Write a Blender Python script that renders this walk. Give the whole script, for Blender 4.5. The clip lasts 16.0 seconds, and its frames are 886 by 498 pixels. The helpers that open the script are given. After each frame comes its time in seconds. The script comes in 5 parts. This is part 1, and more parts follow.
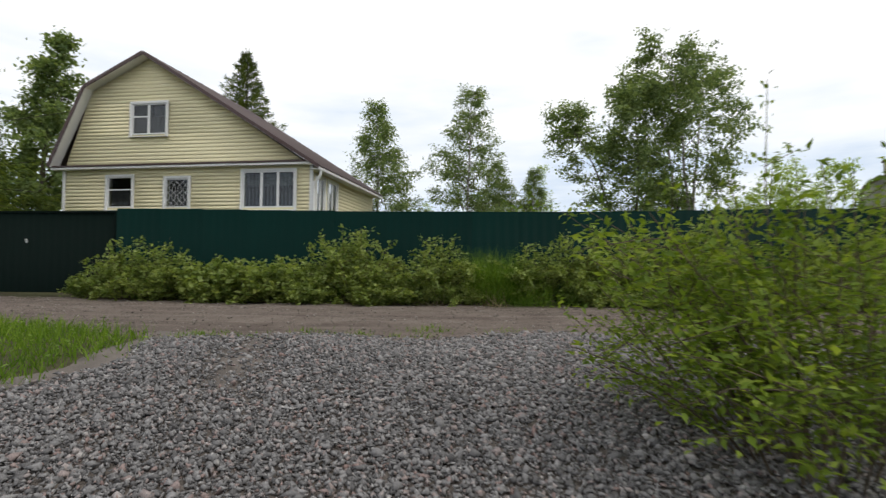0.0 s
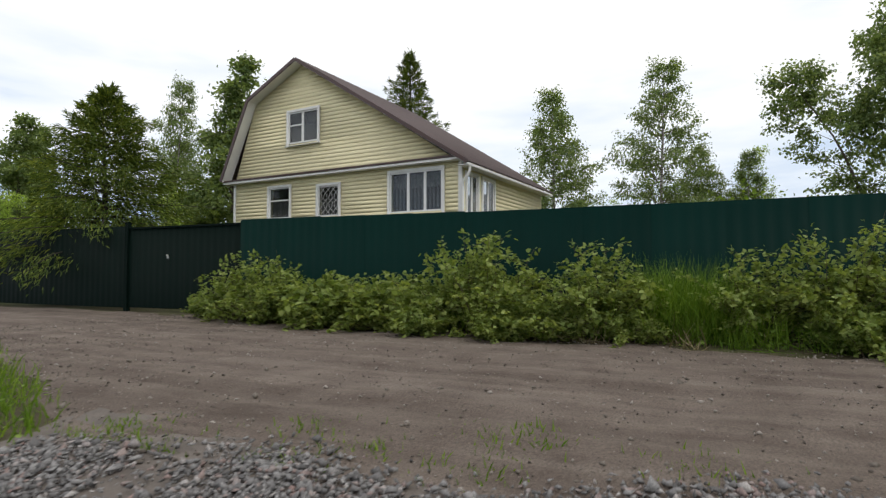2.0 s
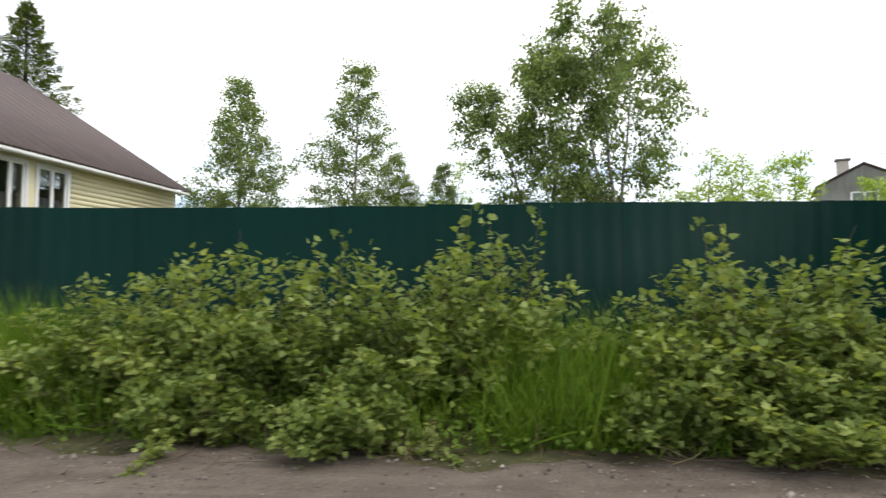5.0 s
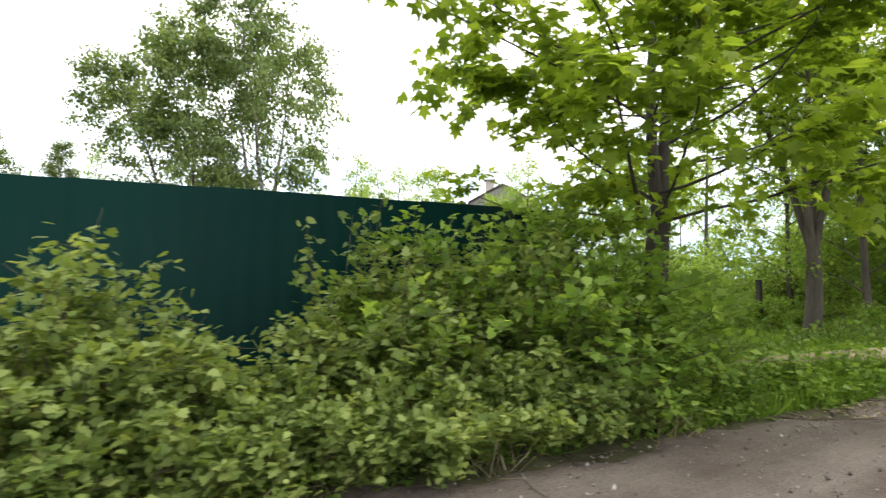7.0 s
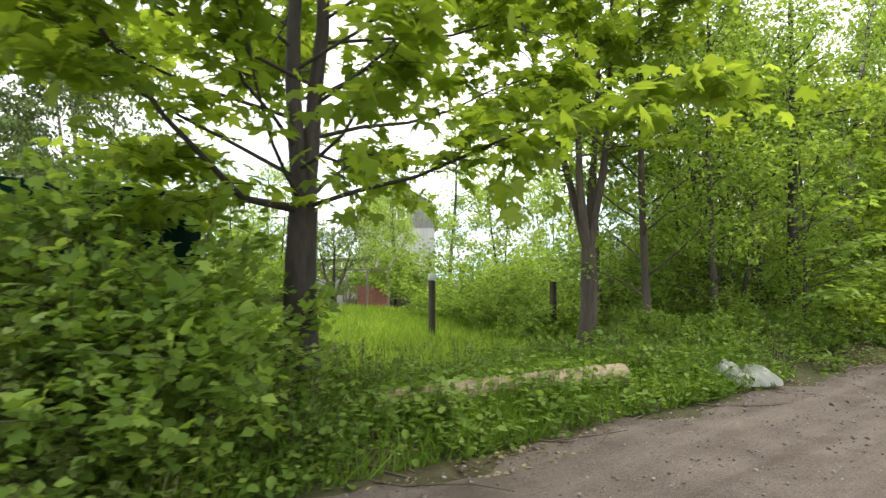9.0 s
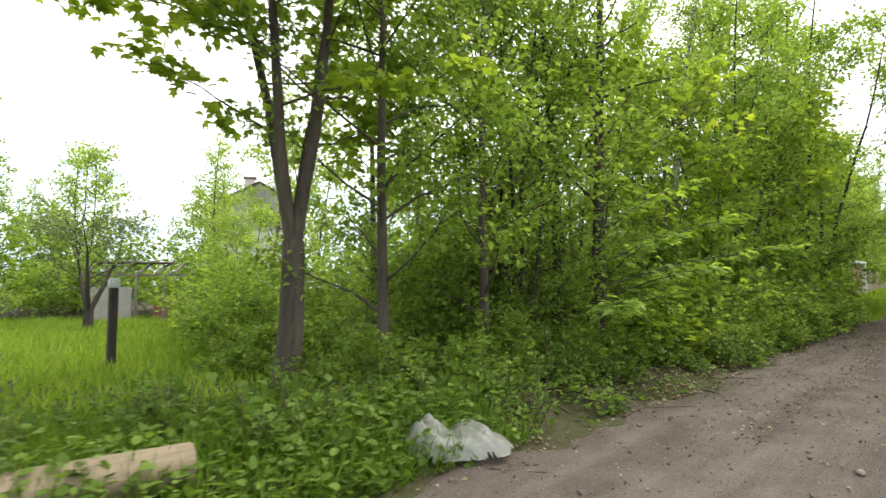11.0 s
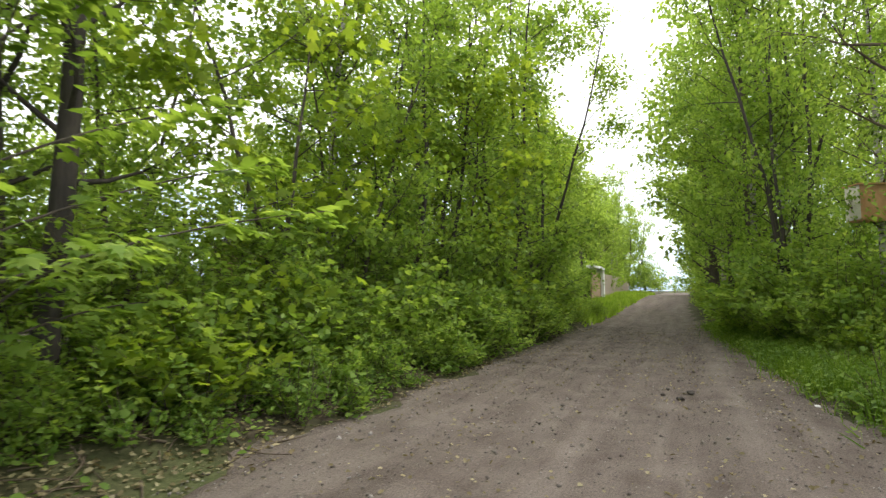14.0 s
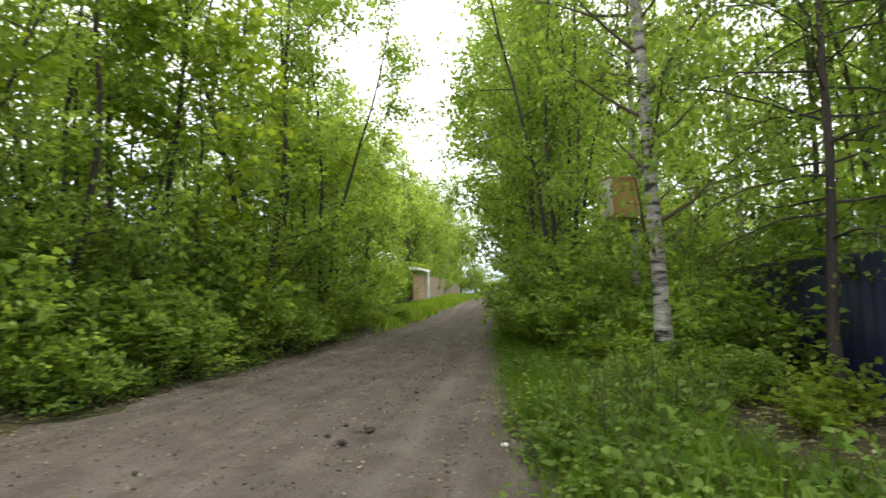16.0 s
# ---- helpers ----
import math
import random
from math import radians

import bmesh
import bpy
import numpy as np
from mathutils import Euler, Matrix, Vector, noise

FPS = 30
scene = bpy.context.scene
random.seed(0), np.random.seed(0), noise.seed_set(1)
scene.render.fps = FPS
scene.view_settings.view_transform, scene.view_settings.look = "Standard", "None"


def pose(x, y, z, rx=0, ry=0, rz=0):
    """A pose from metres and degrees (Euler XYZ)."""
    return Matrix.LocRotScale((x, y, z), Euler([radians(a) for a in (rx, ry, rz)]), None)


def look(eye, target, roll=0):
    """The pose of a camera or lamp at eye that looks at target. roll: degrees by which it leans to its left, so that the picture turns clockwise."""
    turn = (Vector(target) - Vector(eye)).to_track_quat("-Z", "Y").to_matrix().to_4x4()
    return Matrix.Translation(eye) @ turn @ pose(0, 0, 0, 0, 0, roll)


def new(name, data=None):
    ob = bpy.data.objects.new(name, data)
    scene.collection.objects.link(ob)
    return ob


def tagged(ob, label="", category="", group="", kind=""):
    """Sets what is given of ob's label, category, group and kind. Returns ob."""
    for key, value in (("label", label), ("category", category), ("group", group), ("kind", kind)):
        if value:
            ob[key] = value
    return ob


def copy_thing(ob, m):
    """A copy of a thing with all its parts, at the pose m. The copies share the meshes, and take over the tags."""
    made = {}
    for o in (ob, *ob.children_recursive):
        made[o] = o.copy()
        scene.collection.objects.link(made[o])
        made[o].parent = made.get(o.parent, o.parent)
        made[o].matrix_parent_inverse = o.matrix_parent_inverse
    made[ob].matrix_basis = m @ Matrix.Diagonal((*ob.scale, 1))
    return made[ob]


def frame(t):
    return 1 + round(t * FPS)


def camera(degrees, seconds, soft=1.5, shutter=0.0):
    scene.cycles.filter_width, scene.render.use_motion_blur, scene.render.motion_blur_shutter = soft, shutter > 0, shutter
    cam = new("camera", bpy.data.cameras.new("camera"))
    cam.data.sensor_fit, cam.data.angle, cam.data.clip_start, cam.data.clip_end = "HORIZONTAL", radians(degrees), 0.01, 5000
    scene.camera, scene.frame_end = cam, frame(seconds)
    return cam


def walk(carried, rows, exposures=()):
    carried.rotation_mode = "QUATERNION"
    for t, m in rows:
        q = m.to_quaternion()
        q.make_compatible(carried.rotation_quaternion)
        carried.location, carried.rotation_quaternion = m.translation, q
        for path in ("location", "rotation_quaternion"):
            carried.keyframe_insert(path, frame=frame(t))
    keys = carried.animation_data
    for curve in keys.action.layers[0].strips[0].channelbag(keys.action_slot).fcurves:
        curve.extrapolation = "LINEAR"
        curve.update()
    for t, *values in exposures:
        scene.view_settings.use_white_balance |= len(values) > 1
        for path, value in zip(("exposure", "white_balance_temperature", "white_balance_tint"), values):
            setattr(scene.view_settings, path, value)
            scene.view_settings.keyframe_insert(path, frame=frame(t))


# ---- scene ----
# camera: seconds, x, y, z, yaw, pitch, roll
PATH = [
    (0, 0.000, 0.000, 0.780, 4.00, 2.25, -0.50),
    (0.5, 0.044, 0.880, 0.798, 12.62, 2.25, -0.23),
    (1, 0.118, 1.812, 0.888, 18.52, 2.15, -0.25),
    (1.5, 0.125, 2.706, 0.941, 22.63, 2.27, -0.09),
    (2, 0.293, 3.555, 1.081, 23.73, 2.35, -0.03),
    (2.5, 0.502, 4.322, 1.148, 24.13, 2.44, -0.04),
    (3, 0.875, 4.996, 1.194, 22.33, 2.58, 0.02),
    (5.5, 5.643, 7.523, 1.479, -7.40, 2.70, -0.25),
    (6, 6.557, 7.745, 1.475, -15.61, 2.89, -0.32),
    (6.5, 7.528, 7.921, 1.436, -21.51, 2.95, -0.28),
    (7, 8.438, 7.899, 1.442, -28.11, 3.07, -0.03),
    (7.5, 9.412, 7.921, 1.418, -30.91, 3.13, -0.12),
    (8, 10.358, 7.803, 1.459, -34.11, 3.18, -0.00),
    (8.5, 11.314, 7.821, 1.453, -35.11, 3.16, -0.07),
    (9, 12.256, 7.787, 1.461, -36.00, 3.24, 0.26),
    (11.5, 17.378, 8.328, 1.445, -48.80, 4.25, 0.06),
    (12, 18.368, 8.259, 1.454, -50.89, 4.34, 0.21),
    (12.5, 19.345, 8.179, 1.479, -55.09, 4.22, 0.43),
    (13, 20.210, 8.064, 1.454, -59.70, 4.26, 0.46),
    (13.5, 21.142, 7.874, 1.445, -63.71, 4.29, 0.45),
    (14, 21.936, 7.572, 1.432, -66.12, 4.44, 0.32),
    (14.5, 22.777, 7.278, 1.455, -68.64, 4.28, 0.20),
    (15, 23.510, 6.989, 1.481, -70.75, 4.32, 0.14),
    (15.5, 24.267, 6.528, 1.466, -74.24, 4.41, 0.38),
    (16, 24.817, 5.962, 1.401, -81.33, 4.65, 0.64),
]
cam = camera(77.3, 16.0, soft=1.3, shutter=0.25)
walk(cam, [(t, pose(x, y, z, 90 + p, r, yaw)) for t, x, y, z, yaw, p, r in PATH],
     exposures=[(0, 0.0), (3, 0.03), (5.5, 0.86), (7, 1.16), (9, 1.26), (12, 1.12), (14.5, 1.18), (16, 1.14)])


# ---- world and sun ----
def make_world():
    w = bpy.data.worlds.new("overcast_sky")
    scene.world = w
    w.use_nodes = True
    nt = w.node_tree
    nt.nodes.clear()
    N, L = nt.nodes.new, nt.links.new
    out = N("ShaderNodeOutputWorld")
    sky = N("ShaderNodeTexSky")
    sky.sky_type = 'NISHITA'
    sky.sun_disc = False
    sky.sun_elevation, sky.sun_rotation = radians(54.5), radians(120.5)
    b1 = N("ShaderNodeBackground")
    b1.inputs[1].default_value = 0.1
    L(sky.outputs[0], b1.inputs[0])
    tc = N("ShaderNodeTexCoord")
    sep = N("ShaderNodeSeparateXYZ")
    L(tc.outputs["Generated"], sep.inputs[0])
    mp = N("ShaderNodeMapping")
    mp.inputs["Scale"].default_value = (1.6, 1.6, 7)
    L(tc.outputs["Generated"], mp.inputs[0])
    nz = N("ShaderNodeTexNoise")
    nz.inputs["Scale"].default_value, nz.inputs["Detail"].default_value = 2.2, 6
    L(mp.outputs[0], nz.inputs["Vector"])
    # cloud deck: white overhead, blue-grey breaks low down
    add = N("ShaderNodeMath")
    add.operation = 'MULTIPLY_ADD'
    add.inputs[1].default_value, add.inputs[2].default_value = 1.5, -0.12
    L(sep.outputs[2], add.inputs[0])
    mix = N("ShaderNodeMath")
    mix.operation = 'ADD'
    L(add.outputs[0], mix.inputs[0])
    L(nz.outputs[0], mix.inputs[1])
    ramp = N("ShaderNodeValToRGB")
    e = ramp.color_ramp.elements
    e[0].position, e[0].color = 0.42, (0.50, 0.62, 0.80, 1)
    e[1].position, e[1].color = 0.86, (1.0, 1.0, 1.0, 1)
    m = e.new(0.62)
    m.color = (0.80, 0.86, 0.93, 1)
    L(mix.outputs[0], ramp.inputs[0])
    b2 = N("ShaderNodeBackground")
    b2.inputs[1].default_value = 1.15
    L(ramp.outputs[0], b2.inputs[0])
    ms = N("ShaderNodeMixShader")
    ms.inputs[0].default_value = 0.9
    L(b1.outputs[0], ms.inputs[1])
    L(b2.outputs[0], ms.inputs[2])
    L(ms.outputs[0], out.inputs[0])


make_world()
sun = new("sun", bpy.data.lights.new("sun", 'SUN'))
sun.data.energy, sun.data.angle, sun.data.color = 1.1, radians(22), (1.0, 0.95, 0.87)
sun.matrix_world = look((11, -6.5, 18), (0, 0, 0))


# ---- materials ----
class Mat:
    """A node material in the making."""

    def __init__(self, name, rough=0.6, metal=0.0, spec=0.5):
        self.m = bpy.data.materials.new(name)
        self.m.use_nodes = True
        self.nt = self.m.node_tree
        self.b = self.nt.nodes["Principled BSDF"]
        self.b.inputs["Roughness"].default_value = rough
        self.b.inputs["Metallic"].default_value = metal
        self.b.inputs["Specular IOR Level"].default_value = spec
        tc = self.nt.nodes.new("ShaderNodeTexCoord")
        self.co = tc.outputs["Object"]

    def node(self, kind, **kw):
        n = self.nt.nodes.new(kind)
        for k, v in kw.items():
            n.inputs[k].default_value = v
        return n

    def link(self, a, b):
        self.nt.links.new(a, b)

    def noise(self, scale, detail=4, stretch=(1, 1, 1), rough=0.55):
        mp = self.node("ShaderNodeMapping", Scale=stretch)
        self.link(self.co, mp.inputs[0])
        n = self.node("ShaderNodeTexNoise", Scale=scale, Detail=detail, Roughness=rough)
        self.link(mp.outputs[0], n.inputs["Vector"])
        return n.outputs["Fac"]

    def ramp(self, src, stops):
        r = self.node("ShaderNodeValToRGB")
        e = r.color_ramp.elements
        while len(e) < len(stops):
            e.new(0.5)
        for k, (p, c) in enumerate(stops):
            e[k].position = p
            e[k].color = (*c, 1) if len(c) == 3 else c
        self.link(src, r.inputs[0])
        return r.outputs[0]

    def mix(self, fac, a, b, mode='MIX'):
        n = self.nt.nodes.new("ShaderNodeMix")
        n.data_type, n.blend_type = 'RGBA', mode
        for sock, v in ((n.inputs[0], fac), (n.inputs[6], a), (n.inputs[7], b)):
            if isinstance(v, (int, float)):
                sock.default_value = v
            elif isinstance(v, tuple):
                sock.default_value = (*v, 1)
            else:
                self.link(v, sock)
        return n.outputs[2]

    def island(self):
        return self.nt.nodes.new("ShaderNodeNewGeometry").outputs["Random Per Island"]

    def piece(self):
        return self.nt.nodes.new("ShaderNodeObjectInfo").outputs["Random"]

    def color(self, src):
        self.link(src, self.b.inputs["Base Color"])

    def rough(self, src, lo, hi):
        n = self.node("ShaderNodeMapRange", **{"To Min": lo, "To Max": hi})
        self.link(src, n.inputs[0])
        self.link(n.outputs[0], self.b.inputs["Roughness"])

    def bump(self, src, strength=0.3, dist=0.01):
        n = self.node("ShaderNodeBump", Strength=strength, Distance=dist)
        self.link(src, n.inputs["Height"])
        self.link(n.outputs[0], self.b.inputs["Normal"])


def leaf_mat(name, dark, mid, light, trans=0.45):
    M = Mat(name, 0.55, 0, 0.16)
    c = M.ramp(M.island(), [(0.0, dark), (0.5, mid), (1.0, light)])
    big = M.ramp(M.noise(0.9, 2), [(0.3, (0.72, 0.78, 0.7)), (0.7, (1.12, 1.1, 1.0))])
    c = M.mix(1.0, c, big, 'MULTIPLY')
    M.color(c)
    tr = M.nt.nodes.new("ShaderNodeBsdfTranslucent")
    tc = M.mix(1.0, c, (1.40, 1.35, 0.66), 'MULTIPLY')
    M.link(tc, tr.inputs[0])
    ms = M.nt.nodes.new("ShaderNodeMixShader")
    ms.inputs[0].default_value = trans
    M.link(M.b.outputs[0], ms.inputs[1])
    M.link(tr.outputs[0], ms.inputs[2])
    M.link(ms.outputs[0], M.nt.nodes["Material Output"].inputs[0])
    return M.m


def plain_mat(name, lo, hi, rough=0.6, metal=0.0, scale=6, fine=60, bump=0.15, stretch=(1, 1, 1), random=0.0, dist=0.004):
    """Two colours mixed by coarse and fine noise, with relief."""
    M = Mat(name, rough, metal)
    a, b = M.noise(scale, 5, stretch), M.noise(fine, 3, stretch)
    f = M.mix(0.35, a, b)
    c = M.ramp(f, [(0.32, lo), (0.68, hi)])
    if random:
        v = M.ramp(M.piece(), [(0, (1 - random,) * 3), (1, (1 + random,) * 3)])
        c = M.mix(1.0, c, v, 'MULTIPLY')
    M.color(c)
    M.rough(a, max(rough - 0.12, 0.02), min(rough + 0.12, 1))
    if bump:
        M.bump(f, bump, dist)
    return M.m


def road_mat():
    M = Mat("dirt_road", 0.95, 0, 0.2)
    long, spot, fine = M.noise(1.3, 7, (0.13, 2.0, 1)), M.noise(1.6, 6), M.noise(60, 4)
    c = M.ramp(long, [(0.3, (0.105, 0.082, 0.069)), (0.52, (0.155, 0.125, 0.106)), (0.7, (0.205, 0.172, 0.149))])
    c = M.mix(0.36, c, M.ramp(spot, [(0.36, (0.075, 0.057, 0.047)), (0.62, (0.20, 0.168, 0.143))]))
    track = M.noise(5, 6, (0.10, 1.0, 1), 0.65)
    c = M.mix(0.32, c, M.ramp(track, [(0.36, (0.62, 0.60, 0.58)), (0.52, (0.95, 0.95, 0.95)), (0.66, (1.16, 1.16, 1.16))]), 'MULTIPLY')
    grit = M.ramp(M.noise(150, 2), [(0.62, (1, 1, 1)), (0.72, (1.7, 1.65, 1.6))])
    c = M.mix(0.8, c, grit, 'MULTIPLY')
    c = M.mix(0.6, c, M.ramp(fine, [(0.3, (0.45, 0.45, 0.45)), (0.7, (1.5, 1.5, 1.5))]), 'MULTIPLY')
    M.color(c)
    M.bump(M.mix(0.4, M.mix(0.45, fine, M.noise(22, 6, (1, 1, 1), 0.7)), track), 1.0, 0.065)
    return M.m


def soil_mat():
    M = Mat("soil_and_moss", 0.95, 0, 0.2)
    a, b, d = M.noise(0.7, 5), M.noise(9, 5), M.noise(70, 3)
    c = M.ramp(a, [(0.35, (0.045, 0.037, 0.026)), (0.5, (0.05, 0.06, 0.02)), (0.66, (0.06, 0.095, 0.022))])
    c = M.mix(0.5, c, M.ramp(b, [(0.35, (0.05, 0.038, 0.025)), (0.7, (0.12, 0.10, 0.06))]))
    c = M.mix(0.6, c, M.ramp(d, [(0.3, (0.5, 0.5, 0.5)), (0.7, (1.4, 1.4, 1.4))]), 'MULTIPLY')
    M.color(c)
    M.bump(M.mix(0.5, b, d), 0.7, 0.03)
    return M.m


def stone_mat():
    M = Mat("crushed_granite", 0.85, 0, 0.3)
    c = M.ramp(M.island(), [(0.0, (0.092, 0.089, 0.089)), (0.45, (0.172, 0.168, 0.168)), (0.82, (0.262, 0.256, 0.254)), (0.92, (0.23, 0.16, 0.145)), (1.0, (0.36, 0.35, 0.34))])
    c = M.mix(0.5, c, M.ramp(M.noise(160, 3), [(0.35, (0.55, 0.55, 0.55)), (0.65, (1.4, 1.4, 1.4))]), 'MULTIPLY')
    M.color(c)
    return M.m


def birch_bark():
    M = Mat("birch_bark", 0.75)
    w = M.noise(3.0, 5, (1, 1, 4.5))
    f = M.noise(14, 4, (1, 1, 5))
    c = M.ramp(w, [(0.40, (0.035, 0.032, 0.03)), (0.46, (0.27, 0.25, 0.225)), (0.7, (0.50, 0.47, 0.43))])
    c = M.mix(0.5, c, M.ramp(f, [(0.36, (0.25, 0.23, 0.2)), (0.5, (0.95, 0.93, 0.9))]), 'MULTIPLY')
    M.color(c)
    M.bump(f, 0.3, 0.01)
    return M.m


def glass_mat(name, tint=(0.9, 0.95, 0.95)):
    M = Mat(name, 0.03, 0, 0.5)
    M.b.inputs["Base Color"].default_value = (*tint, 1)
    M.b.inputs["Transmission Weight"].default_value = 1.0
    M.b.inputs["IOR"].default_value = 1.45
    return M.m


def film_mat():
    M = Mat("milky_plastic_film", 0.3, 0, 0.5)
    M.color(M.ramp(M.noise(6, 5), [(0.3, (0.22, 0.23, 0.19)), (0.7, (0.44, 0.45, 0.40))]))
    M.bump(M.noise(26, 5), 0.6, 0.02)
    tr = M.nt.nodes.new("ShaderNodeBsdfTranslucent")
    tr.inputs[0].default_value = (0.6, 0.6, 0.56, 1)
    ms = M.nt.nodes.new("ShaderNodeMixShader")
    ms.inputs[0].default_value = 0.45
    M.link(M.b.outputs[0], ms.inputs[1])
    M.link(tr.outputs[0], ms.inputs[2])
    M.link(ms.outputs[0], M.nt.nodes["Material Output"].inputs[0])
    return M.m


road_m, soil_m, stone_m, birch_m = road_mat(), soil_mat(), stone_mat(), birch_bark()
bark_m = plain_mat("grey_brown_bark", (0.035, 0.028, 0.022), (0.13, 0.105, 0.08), 0.9, 0, 5, 30, 0.8, (1, 1, 0.22), dist=0.02)
darkbark_m = plain_mat("dark_bark", (0.02, 0.017, 0.014), (0.075, 0.06, 0.048), 0.9, 0, 5, 30, 0.8, (1, 1, 0.25), dist=0.02)
twig_m = plain_mat("brown_twigs", (0.045, 0.032, 0.02), (0.12, 0.09, 0.055), 0.85, 0, 8, 60, 0.3)
leaf_rose = leaf_mat("rosehip_leaves", (0.118, 0.172, 0.050), (0.205, 0.265, 0.076), (0.34, 0.395, 0.15), 0.45)
leaf_willow = leaf_mat("willow_leaves", (0.09, 0.145, 0.022), (0.16, 0.235, 0.034), (0.26, 0.33, 0.06), 0.45)
leaf_maple = leaf_mat("maple_leaves", (0.145, 0.215, 0.032), (0.235, 0.33, 0.048), (0.35, 0.44, 0.075), 0.66)
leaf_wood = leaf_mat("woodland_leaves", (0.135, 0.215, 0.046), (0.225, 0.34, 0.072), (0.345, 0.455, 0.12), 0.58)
# woodland leaf colour brightened to offset the shade inside far crowns
leaf_far_lit = leaf_mat("brightened_woodland_leaves", (0.18, 0.26, 0.07), (0.285, 0.40, 0.105), (0.41, 0.52, 0.165), 0.6)
leaf_birch = leaf_mat("birch_leaves", (0.105, 0.15, 0.072), (0.17, 0.235, 0.108), (0.26, 0.325, 0.15), 0.5)
leaf_spruce = leaf_mat("spruce_needles", (0.05, 0.085, 0.024), (0.10, 0.145, 0.036), (0.22, 0.265, 0.06), 0.35)
grass_m = leaf_mat("grass_blades", (0.07, 0.14, 0.014), (0.12, 0.21, 0.02), (0.20, 0.29, 0.05), 0.4)
leaf_weed = leaf_mat("weed_leaves", (0.085, 0.15, 0.028), (0.145, 0.235, 0.044), (0.235, 0.335, 0.08), 0.45)
lawn_m = leaf_mat("lawn_blades", (0.16, 0.27, 0.03), (0.24, 0.36, 0.05), (0.34, 0.45, 0.09), 0.45)
dry_m = leaf_mat("dry_grass_and_litter", (0.12, 0.09, 0.05), (0.22, 0.18, 0.11), (0.36, 0.31, 0.21), 0.2)


# ---- mesh helpers ----
def smooth(v):
    v = np.clip(v, 0, 1)
    return v * v * (3 - 2 * v)


def part(name, bm, material, parent=None, label=""):
    """Links a bmesh or a mesh as one object, under parent."""
    if isinstance(bm, bpy.types.Mesh):
        me = bm
    else:
        me = bpy.data.meshes.new(name)
        bm.to_mesh(me)
        bm.free()
    if material and not me.materials:
        me.materials.append(material)
    ob = new(name, me)
    if parent:
        ob.parent = parent
    if label:
        tagged(ob, label)
    return ob


def thing(name, m, label, category, group="", kind=""):
    ob = new(name)
    ob.matrix_world = m
    return tagged(ob, label, category, group, kind)


def box(bm, x0, x1, y0, y1, z0, z1, bevel=0.0):
    r = bmesh.ops.create_cube(bm, size=1, matrix=Matrix.Translation(((x0 + x1) / 2, (y0 + y1) / 2, (z0 + z1) / 2)) @ Matrix.Diagonal((x1 - x0, y1 - y0, z1 - z0, 1)))
    if bevel:
        es = {e for v in r["verts"] for e in v.link_edges}
        bmesh.ops.bevel(bm, geom=list(es), offset=bevel, segments=2, affect='EDGES')
    return bm


def boxed(*a, **k):
    return box(bmesh.new(), *a, **k)


def raw_mesh(name, verts, faces, shade=False):
    """A mesh from arrays: verts (n, 3), and faces (m, k), all with k corners."""
    me = bpy.data.meshes.new(name)
    verts, faces = np.asarray(verts, np.float32), np.asarray(faces, np.int32)
    m, k = faces.shape
    me.vertices.add(len(verts))
    me.vertices.foreach_set("co", verts.ravel())
    me.loops.add(m * k)
    me.loops.foreach_set("vertex_index", faces.ravel())
    me.polygons.add(m)
    me.polygons.foreach_set("loop_start", np.arange(0, m * k, k, dtype=np.int32))
    if shade:
        me.polygons.foreach_set("use_smooth", np.ones(m, dtype=bool))
    me.update(calc_edges=True)
    return me


def unit(a):
    return a / np.maximum(np.linalg.norm(a, axis=-1, keepdims=True), 1e-9)


LEAF = {
    "oval": ([(0, 0, 0), (.45, .5, .1), (1, 0, -.06), (.45, -.5, .1)], [(0, 2, 1), (0, 3, 2)]),
    "round": ([(0, 0, 0), (.25, .42, .08), (.7, .4, .07), (1, 0, -.05), (.7, -.4, .07), (.25, -.42, .08)],
              [(0, 2, 1), (0, 3, 2), (0, 4, 3), (0, 5, 4)]),
    "maple": ([(.3, 0, 0), (0, 0, 0), (-.02, .3, .03), (.2, .56, -.06), (.3, .3, .05), (.66, .52, -.06), (.62, .2, .05), (1.05, 0, -.1),
               (.62, -.2, .05), (.66, -.52, -.06), (.3, -.3, .05), (.2, -.56, -.06), (-.02, -.3, .03)],
              [(0, k + 1, k) for k in range(1, 12)] + [(0, 1, 12)]),
    "lobed": ([(.34, 0, .03), (0, 0, 0), (.06, .36, -.02), (.3, .5, -.05), (.36, .27, .03), (.6, .42, -.04), (.68, .2, .02), (1, 0, -.1),
               (.68, -.2, .02), (.6, -.42, -.04), (.36, -.27, .03), (.3, -.5, -.05), (.06, -.36, -.02)],
              [(0, k + 1, k) for k in range(1, 12)] + [(0, 1, 12)]),
    "blade": ([(0, .5, 0), (0, -.5, 0), (.55, .38, 0), (.55, -.38, 0), (1, 0, -.22)], [(0, 1, 3), (0, 3, 2), (2, 3, 4)]),
}


def leaves(name, P, D, U, length, width, shape):
    """Leaves at P that point along D with their upper side to U."""
    T, Fc = LEAF[shape]
    T, Fc = np.array(T), np.array(Fc)
    D = unit(D)
    S = unit(np.cross(U, D))
    N = np.cross(D, S)
    L, W = np.asarray(length)[:, None, None], np.asarray(width)[:, None, None]
    V = P[:, None] + T[None, :, :1] * L * D[:, None] + T[None, :, 1:2] * W * S[:, None] + T[None, :, 2:] * L * N[:, None]
    F = Fc[None] + (np.arange(len(P)) * len(T))[:, None, None]
    return raw_mesh(name, V.reshape(-1, 3), F.reshape(-1, 3))


